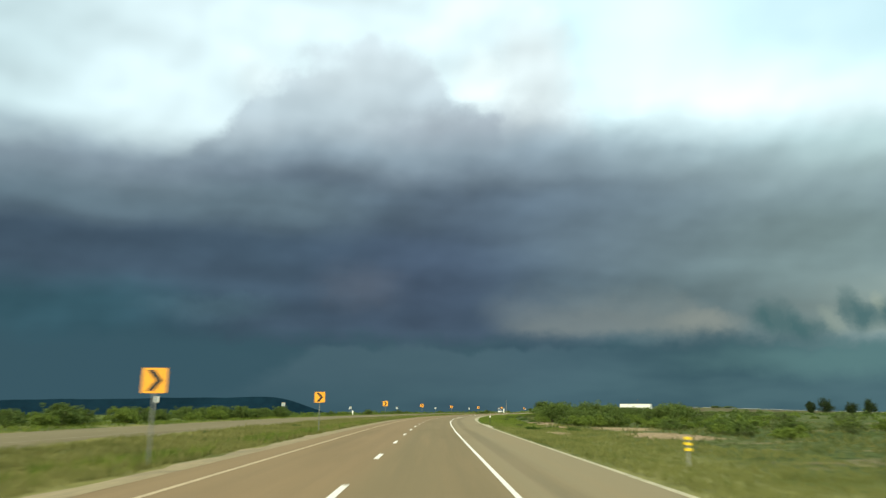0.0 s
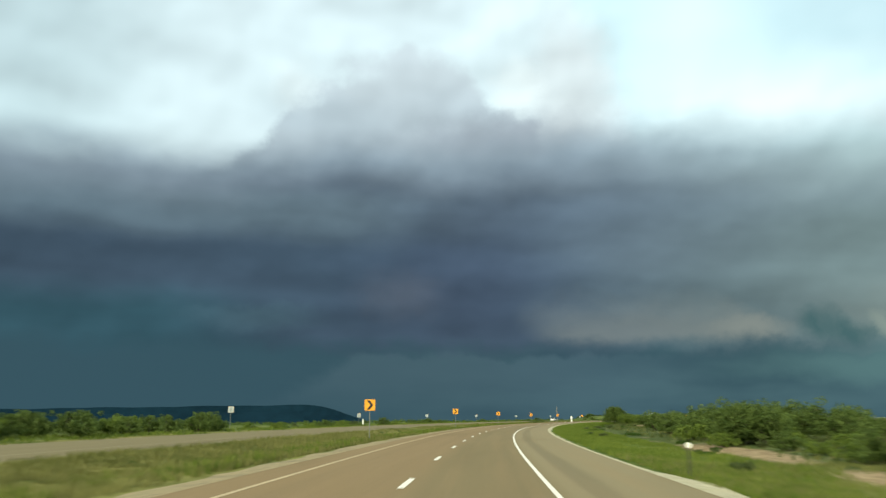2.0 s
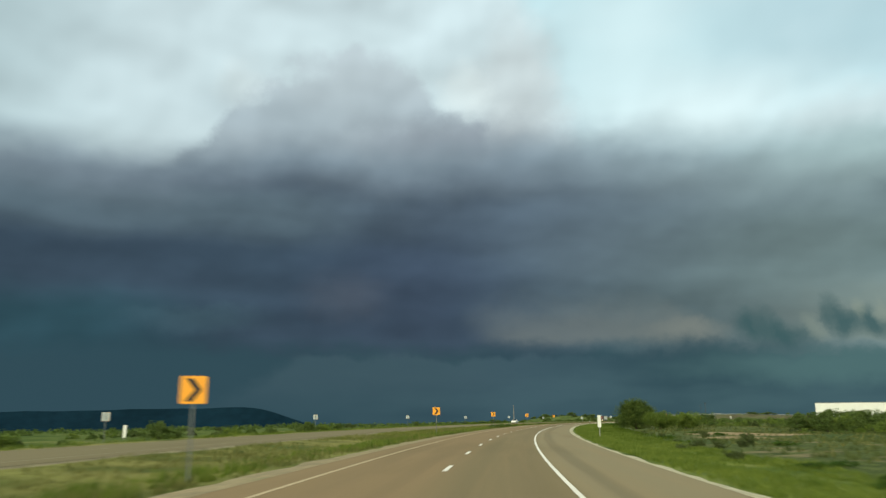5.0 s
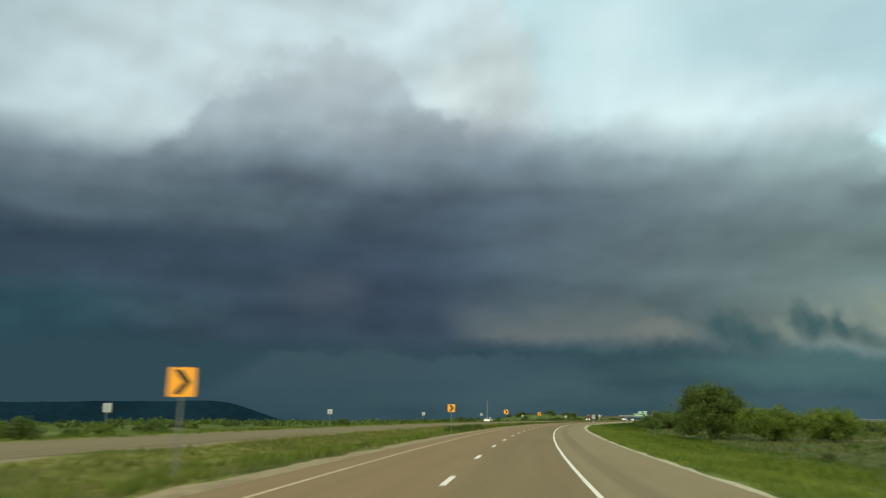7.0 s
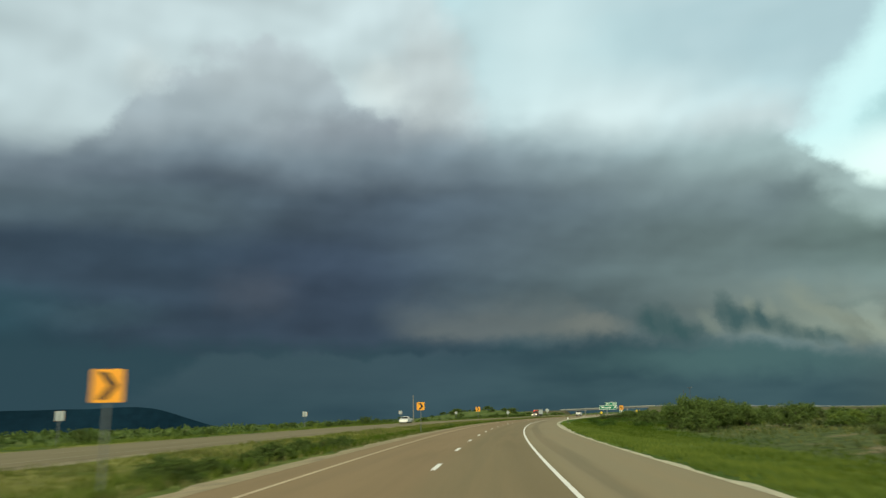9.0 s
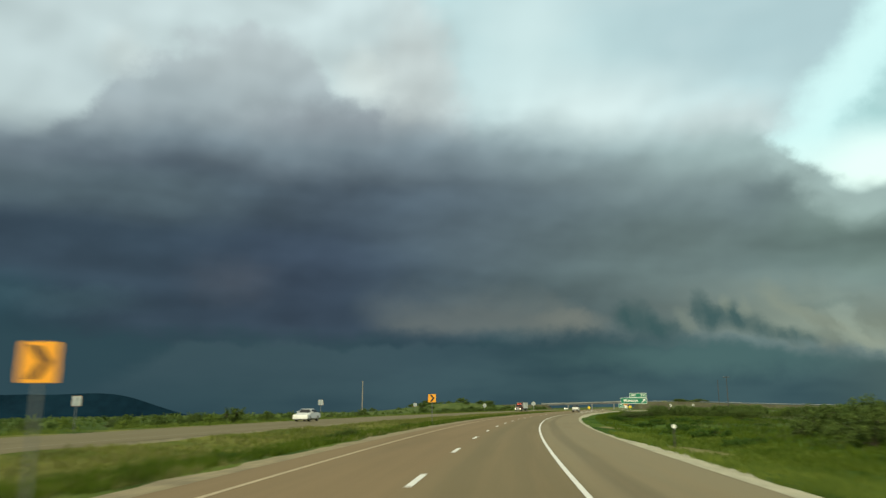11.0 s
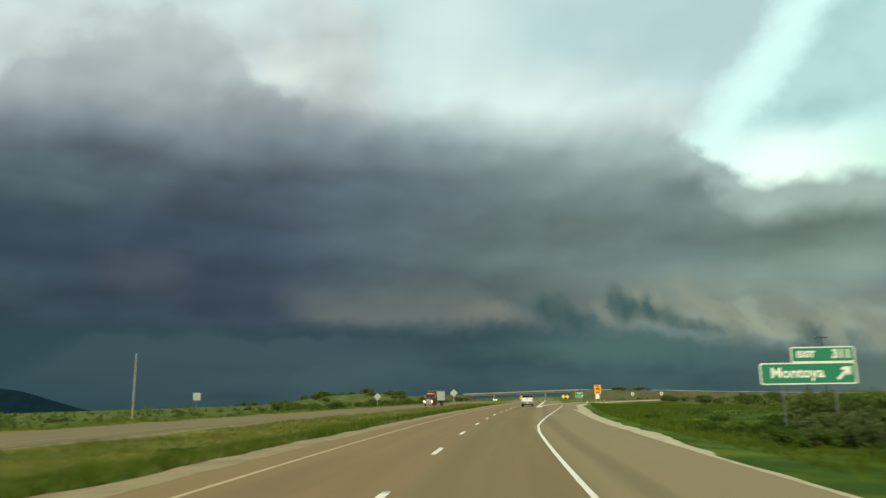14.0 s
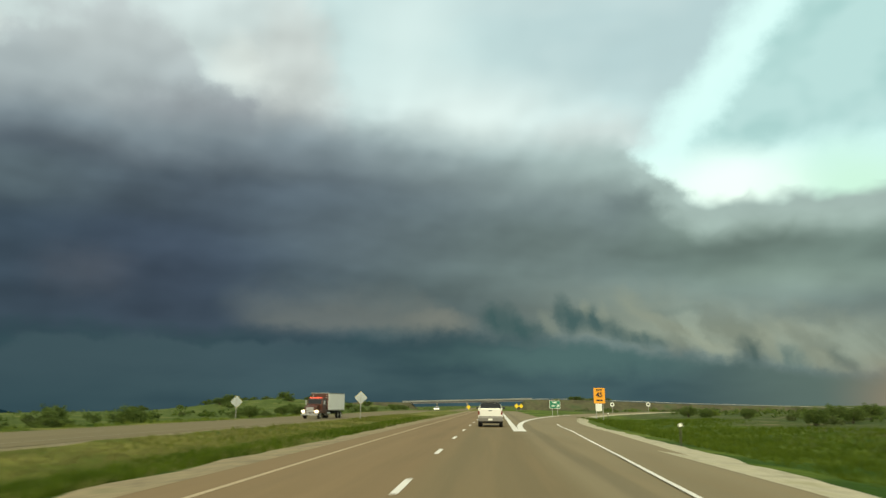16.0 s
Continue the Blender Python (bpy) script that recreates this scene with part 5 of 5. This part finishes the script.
def build_tree(m, name, label, category, height, spread, mat, seed, clumps, per, leaf, group="", low=0.12, lobes=0):
    """Several crooked stems from one root, with an uneven crown of leaf clumps."""
    rng = np.random.default_rng(seed)
    ob = thing(name, m, label, category, group)
    bm = bmesh.new()
    tips = []
    stems = 5 if height > 3 else 4
    for i in range(stems):
        a = 2 * math.pi * i / stems + rng.uniform(-0.5, 0.5)
        out = spread * rng.uniform(0.35, 0.75)
        top = height * rng.uniform(0.55, 0.85)
        pts = [(0.08 * math.cos(a), 0.08 * math.sin(a), -0.2)]
        for q in (0.25, 0.5, 0.75, 1.0):
            pts.append((out * q * math.cos(a) + rng.uniform(-0.1, 0.1) * spread * q, out * q * math.sin(a) + rng.uniform(-0.1, 0.1) * spread * q, top * q ** 0.8))
        r = 0.030 * height
        tube(pts, [r, r * 0.8, r * 0.6, r * 0.4, r * 0.15], 6, bm)
        tips += pts[2:]
        for _ in range(3):
            p = Vector(pts[rng.integers(1, 4)])
            e = p + Vector((rng.uniform(-0.5, 0.5) * spread, rng.uniform(-0.5, 0.5) * spread, rng.uniform(0.05, 0.3) * height))
            tube([p, (p + e) / 2 + Vector((0, 0, 0.05 * height)), e], [r * 0.45, r * 0.3, r * 0.08], 5, bm)
            tips.append(tuple(e))
    part("trunk", bm, BARK, ob, "dark crooked stems")
    centres, sizes = [], []
    heads = []
    for i in range(lobes):
        a, q = 2.4 * i + rng.uniform(-0.4, 0.4), math.sqrt((i + 0.5) / lobes)
        heads.append((np.array([spread * 0.85 * q * math.cos(a), spread * 0.85 * q * math.sin(a), height * (0.82 - 0.62 * q * q + rng.uniform(-0.08, 0.10))]), height * rng.uniform(0.085, 0.15)))
    while len(centres) < clumps:
        if lobes and rng.random() < 0.82:
            head, wide = heads[rng.integers(lobes)]
            p = head + rng.normal(size=3) * np.array([wide, wide, wide * 0.75])
        elif rng.random() < 0.4:
            t = tips[rng.integers(len(tips))]
            p = np.array(t) + rng.normal(size=3) * 0.12 * height
        else:
            p = rng.normal(size=3)
            p /= np.linalg.norm(p)
            p *= rng.uniform(0.55, 1.0) * (1 + 0.22 * math.sin(3 * math.atan2(p[1], p[0]) + seed) + 0.15 * math.sin(5 * p[2] + seed))
            p = p * np.array([spread, spread, height * 0.46]) + np.array([0, 0, height * (0.5 + low * 0.3)])
        if p[2] < height * low or p[2] > height * 1.04:
            continue
        centres.append(p)
        sizes.append(height * (rng.uniform(0.05, 0.13) if lobes else rng.uniform(0.10, 0.21)))
    v, f = leaf_cloud(rng, centres, sizes, per, leaf, 0.9)
    leaf_object("crown", v, f, mat, ob, "uneven green crown of small leaves")
    return ob


# the mesquite tree and its neighbours beside the verge
build_tree(stand_xy(46.6, 312.2), "mesquite_tree", "wide green mesquite tree with dark crooked stems", "tree", 5.9, 3.55, LEAF_TREE, 14, 640, 115, 0.075, low=0.04, lobes=24)
build_tree(stand_xy(48.6, 304.0), "mesquite_bush", "round light green mesquite bush beside the verge", "bush", 3.1, 2.7, LEAF_LIGHT, 12, 200, 130, 0.07, "mesquite bushes")
build_tree(stand_xy(52.0, 300.5), "mesquite_bush", "round light green mesquite bush beside the verge", "bush", 2.8, 2.6, LEAF_LIGHT, 13, 180, 130, 0.07, "mesquite bushes")
for x, y, h, r in ((210.8, 404.0, 8.4, 3.2), (204.4, 407.2, 6.4, 1.8), (221.6, 398.4, 6.6, 2.4), (229.4, 394.6, 7.8, 3.0)):
    build_tree(stand_xy(x, y), "distant_tree", "dark rounded tree standing far off on the plain", "tree", h, r, LEAF_DARK, int(x), 90, 60, 0.22, "distant dark trees", low=0.10)
KINDS = [build_tree(stand(398.0, 27.0), "mesquite_bush", "dark green mesquite bush in the scrub", "bush", 2.6, 2.3, LEAF, 21, 115, 56, 0.092, "mesquite bushes"),
         build_tree(stand(172.0, 30.0), "mesquite_bush", "dark green mesquite bush in the scrub", "bush", 1.9, 2.0, LEAF, 22, 100, 50, 0.085, "mesquite bushes"),
         build_tree(stand(196.0, 27.0), "creosote_bush", "light green leafy creosote bush in the scrub", "bush", 1.6, 1.8, LEAF_LIGHT, 23, 95, 50, 0.080, "creosote bushes"),
         build_tree(stand(92.0, 31.0), "sage_bush", "low grey-green sage bush in the scrub", "bush", 0.9, 0.9, LEAF_SAGE, 24, 50, 40, 0.06, "sage bushes", low=0.02),
         build_tree(stand(476.0, 18.0), "weed_clump", "low deep green weed clump in the verge grass", "weeds", 0.55, 1.4, LEAF_DEEP, 25, 75, 40, 0.07, "weed clumps", low=0.02)]
rng = np.random.default_rng(5)


def scatter_bushes(count, s_range, u_range, size=(0.7, 1.25)):
    """Places and sizes for the scrub that nobody could count."""
    made = []
    while len(made) < count:
        s, u = rng.uniform(*s_range), rng.uniform(*u_range)
        x, y = road_xy(s, u)
        if float(wave(x, y, 46, 5.0)) < rng.uniform(-0.7, 0.5):
            continue
        if 280 < s < 330 and 8 < u < 34:
            continue
        if abs(float(x) - 82) < 9 and abs(float(y) - 301) < 9:
            continue
        made.append((float(x), float(y), float(land(s, u, x, y)), rng.uniform(*size)))
    return made


# hand-set bushes that stand out, then the scrub on both sides
def bush(kind, s, u, k, tall=1.0):
    copy_thing(KINDS[kind], stand(s, u, float(rng.uniform(0, 360)), 0.06) @ Matrix.Diagonal((k, k, k * tall, 1)))


def thicket(count, s_range, u_range, kinds, size):
    """A close stand of bushes."""
    for i in range(count):
        bush(kinds[int(rng.integers(len(kinds)))], float(rng.uniform(*s_range)), float(rng.uniform(*u_range)), float(rng.uniform(*size)))


thicket(14, (94, 128), (18.5, 27), (1, 2, 2, 3), (0.50, 0.75))
thicket(14, (52, 94), (25.5, 31), (1, 2, 2, 3), (0.50, 0.75))
thicket(30, (60, 150), (26, 50), (1, 2, 2, 3), (0.55, 0.82))
thicket(9, (90, 108), (19.5, 25), (1, 1, 2), (0.80, 1.05))
thicket(20, (124, 166), (19.5, 31), (0, 0, 1, 2), (0.95, 1.22))
thicket(14, (158, 194), (23.5, 33), (0, 0, 1, 2), (0.85, 1.1))
thicket(10, (110, 180), (32, 46), (0, 1), (0.8, 1.1))
thicket(16, (205, 300), (40, 58), (0, 1, 1, 2), (0.75, 1.05))
thicket(14, (225, 300), (17.5, 26), (3, 3, 4), (0.5, 0.8))
thicket(16, (330, 372), (19.5, 40), (3, 3, 1), (0.6, 0.9))
thicket(30, (372, 432), (19.5, 40), (0, 1, 1, 2, 3), (0.70, 1.1))
thicket(5, (386, 396), (21.0, 25), (0, 0), (1.1, 1.3))
thicket(20, (425, 520), (30, 48), (0, 1, 2), (0.6, 0.9))
thicket(22, (560, 700), (34, 60), (0, 1, 2, 3), (0.55, 0.95))
thicket(64, (395, 560), (13.0, 34), (4, 4), (0.5, 1.2))
thicket(26, (230, 660), (-12.2, -8.4), (4, 4), (0.25, 0.5))
thicket(30, (70, 250), (12.0, 17.5), (4, 4, 3), (0.35, 0.75))
thicket(20, (20, 240), (-15.5, -8.6), (4, 3), (0.22, 0.45))
thicket(13, (508, 536), (26, 42), (0, 0, 1, 2), (0.75, 1.05))
thicket(9, (514, 531), (20.5, 27), (0, 0, 1), (0.70, 0.95))
thicket(9, (507, 517), (14.6, 20.5), (3, 3, 4), (1.0, 1.6))
thicket(44, (50, 178), (-36.5, -31.5), (1, 1, 2), (0.75, 1.1))
thicket(14, (178, 300), (-40, -32), (1, 1, 2), (0.5, 0.95))
thicket(14, (300, 430), (-42, -33), (1, 3), (0.45, 0.75))
thicket(16, (430, 520), (-42, -32), (1, 1, 2), (0.55, 0.85))
thicket(18, (520, 590), (-46, -31), (1, 1, 3, 4), (0.35, 0.65))
thicket(48, (590, 790), (-56, -31), (0, 1, 1, 4), (0.55, 0.95))
thicket(18, (326, 366), (-9.0, -7.7), (1, 1, 4), (0.26, 0.46))
thicket(8, (418, 446), (-9.2, -7.9), (1, 4), (0.22, 0.40))
for i in range(34):
    bx, by = 148 + float(rng.normal()) * 34, 905 + float(rng.normal()) * 26
    k = float(rng.uniform(0.9, 1.7))
    copy_thing(KINDS[(0, 1, 1)[i % 3]], stand_xy(bx, by, 40.0 * i, 0.08) @ Matrix.Diagonal((k, k, k * 0.8, 1)))
SCRUB = (scatter_bushes(50, (40, 190), (32, 85)) + scatter_bushes(60, (190, 300), (40, 95), (0.35, 0.6)) + scatter_bushes(110, (330, 640), (28, 100), (0.5, 1.0))
         + scatter_bushes(70, (60, 420), (-66, -40), (0.4, 0.8)) + scatter_bushes(80, (420, 900), (-95, -40), (0.4, 0.8))
         + scatter_bushes(80, (320, 420), (40, 95), (0.6, 0.95)) + scatter_bushes(50, (640, 980), (48, 140), (0.7, 1.2)))


def scrub(name, places, mat, seed, label):
    """Uneven bushes of many small leaves, joined: low domes built of clumps."""
    r = np.random.default_rng(seed)
    centres, sizes = [], []
    for x, y, z, k in places:
        for _ in range(int(r.integers(22, 36))):
            a, q = r.uniform(0, 2 * math.pi), r.random() ** 0.5
            h = 1.7 * k * (1 - 0.75 * q * q) * r.uniform(0.25, 1.0)
            centres.append((x + 1.7 * k * q * math.cos(a), y + 1.7 * k * q * math.sin(a), z + h))
            sizes.append(k * r.uniform(0.22, 0.42))
    v, f = leaf_cloud(r, centres, sizes, 20, 0.125, 0.85)
    tagged(leaf_object(name, v, f, mat), label, "shrubs", "", "stuff")


scrub("mesquite_scrub", SCRUB[0::3], LEAF, 61, "dark green mesquite scrub scattered on the plain")
scrub("light_scrub", SCRUB[1::3], LEAF_LIGHT, 62, "light green mesquite scrub scattered on the plain")
scrub("sage_scrub", SCRUB[2::3], LEAF_SAGE, 63, "grey-green sage scrub scattered on the plain")


# bushes before the parked trailer
for i in range(13):
    k = float(rng.uniform(1.25, 1.55))
    copy_thing(KINDS[1 + i % 2], stand_xy(68.0 + 2.1 * i + float(rng.uniform(-1, 1)), 282.0 + float(rng.uniform(-3, 6)), 50.0 * i, 0.06) @ Matrix.Diagonal((k, k, k, 1)))


for i in range(9):
    k = float(rng.uniform(1.3, 1.6))
    copy_thing(KINDS[1], stand_xy(67.0 + 2.0 * i, 291.0 + float(rng.uniform(-2, 2)), 70.0 * i, 0.06) @ Matrix.Diagonal((k, k, k, 1)))


# scrub on the embankment beside the bridge
for i in range(22):
    d, down = float(rng.uniform(3, 60)), i % 2
    k = float(rng.uniform(0.9, 1.4)) if down else float(rng.uniform(0.9, 1.5))
    place = bridge.matrix_basis @ Vector((-d, -2.0 - 7.0 * down, 5.3 - 3.5 * down))
    copy_thing(KINDS[i % 3], pose(*place, 0, 0, 70.0 * i) @ Matrix.Diagonal((k * 1.5, k * 1.5, k * 0.8, 1)))


def far_scrub():
    """The thin dark line of scrub towards the horizon."""
    r = np.random.default_rng(9)
    n = 5200
    dist = 140 + 1700 * r.random(n) ** 1.6
    az = np.radians(r.uniform(-62, 78, n))
    x, y = 40 + dist * np.sin(az), 250 + dist * np.cos(az)
    s, u = find_su(x, y)
    keep = ((u < -33) | (u > 40)) & (np.abs(u) > 33)
    x, y, s, u, dist = x[keep], y[keep], s[keep], u[keep], dist[keep]
    z = land(s, u, x, y)
    size = r.uniform(0.5, 1.35, len(x)) * (1 + dist / 2500)
    v, f = leaf_cloud(r, np.stack([x, y, z + size * 0.45], 1), size * 1.1, 16, 0.42, 0.55)
    v[:, 2] = np.maximum(v[:, 2], np.repeat(np.repeat(z, 16), 3) - 0.1)
    tagged(leaf_object("far_scrub", v, f, LEAF, None), "countless dark green shrubs on the distant plain", "shrubs", "", "stuff")


far_scrub()


def grass(name, n, s_range, u_ranges, mat, height, width, blades, seed, label, patchy=None):
    """Tufts of blades on the ground: one object."""
    r = np.random.default_rng(seed)
    s = r.uniform(*s_range, n)
    pick = r.choice(len(u_ranges), n, p=np.array([b - a for a, b in u_ranges]) / sum(b - a for a, b in u_ranges))
    lo, hi = np.array([a for a, _ in u_ranges])[pick], np.array([b for _, b in u_ranges])[pick]
    q = r.random(n)
    u = lo + (hi - lo) * q
    u = np.where((u > 7) & (u < 14), u + np.maximum(paved_right(s) + 0.9 + 0.6 * smooth(s, 470, 560) - 8.2, 0), u)
    x, y = road_xy(s, u)
    if patchy:
        keep = wave(x, y, patchy, 4.0) + 0.6 * wave(x, y, patchy / 3, 6.0) > r.uniform(-0.9, 0.7, n)
        s, u, x, y = s[keep], u[keep], x[keep], y[keep]
        n = len(s)
    for along, across, la, lu in BARE + SANDY:
        keep = ((s - along) / la) ** 2 + ((u - across) / lu) ** 2 > r.uniform(0.3, 1.1, n)
        s, u, x, y = s[keep], u[keep], x[keep], y[keep]
        n = len(s)
    z = land(s, u, x, y) - 0.02
    root = np.repeat(np.stack([x, y, z], 1), blades, 0)
    m = len(root)
    a = r.uniform(0, 2 * np.pi, m)
    h = np.repeat(height * r.uniform(0.5, 1.4, n), blades) * r.uniform(0.6, 1.1, m)
    lean = r.uniform(0.1, 0.55, m) * h
    d = np.stack([np.cos(a), np.sin(a), 0 * a], 1)
    e = np.stack([-np.sin(a), np.cos(a), 0 * a], 1)
    root[:, :2] += (d * r.uniform(0, 0.55 * height, m)[:, None])[:, :2]
    w = (width * r.uniform(0.6, 1.3, m))[:, None]
    tip = root + d * lean[:, None] + np.stack([0 * h, 0 * h, h], 1)
    v = np.stack([root - e * w, root + e * w, tip], 1).reshape(-1, 3)
    tagged(leaf_object(name, v, np.arange(len(v)).reshape(-1, 3), mat), label, "grass", "", "stuff")


grass("mid_lush_grass", 12000, (240, 410), [(11.5, 18.0)], GRASS_LUSH, 0.24, 0.024, 5, 41, "deep green grass on the right verge", 40)
grass("lush_grass", 44000, (400, 660), [(9.5, 34.0)], GRASS_LUSH, 0.30, 0.026, 5, 36, "deep green grass beside the exit lane", 60)
grass("olive_grass", 11000, (5, 105), [(8.0, 19.0)], GRASS_OLIVE, 0.22, 0.024, 5, 39, "dull olive grass on the right verge")
grass("verge_grass", 40000, (80, 430), [(8.0, 16.0)], GRASS, 0.22, 0.022, 5, 31, "green grass along the highway's right verge")
grass("median_lush_grass", 20000, (390, 650), [(-10.6, -7.0)], GRASS_LUSH, 0.28, 0.026, 5, 37, "deep green grass on the median strip", 34)
grass("median_meadow", 20000, (240, 690), [(-16.2, -10.0)], GRASS_MEADOW, 0.24, 0.024, 5, 43, "yellow-green grass on the median strip", 40)
grass("median_grass", 46000, (5, 690), [(-16.2, -6.8)], GRASS_DRY, 0.26, 0.022, 5, 32, "yellowing green grass on the median strip", 26)
grass("pale_tufts", 4500, (5, 350), [(-10.8, -7.2)], GRASS, 0.40, 0.035, 8, 40, "green tufts on the median strip", 18)
grass("median_tufts", 4200, (330, 660), [(-10.5, -7.2)], GRASS_LUSH, 0.42, 0.035, 8, 33, "dark green tufts on the median strip", 18)
grass("far_verge_grass", 16000, (20, 700), [(-36.0, -28.2)], GRASS, 0.34, 0.035, 5, 34, "green grass beyond the opposite carriageway", 30)
grass("scrub_grass", 26000, (5, 600), [(18.0, 60.0)], GRASS_SAGE, 0.34, 0.035, 6, 35, "grey-green grass between the bushes", 22)
grass("early_median_grass", 12000, (8, 150), [(-16.2, -7.0)], GRASS_DRY, 0.30, 0.026, 5, 44, "dull yellow-green grass on the median strip")
grass("dry_grass", 12000, (5, 420), [(19.0, 60.0)], GRASS_DRY, 0.30, 0.035, 6, 38, "dry pale grass between the bushes", 30)
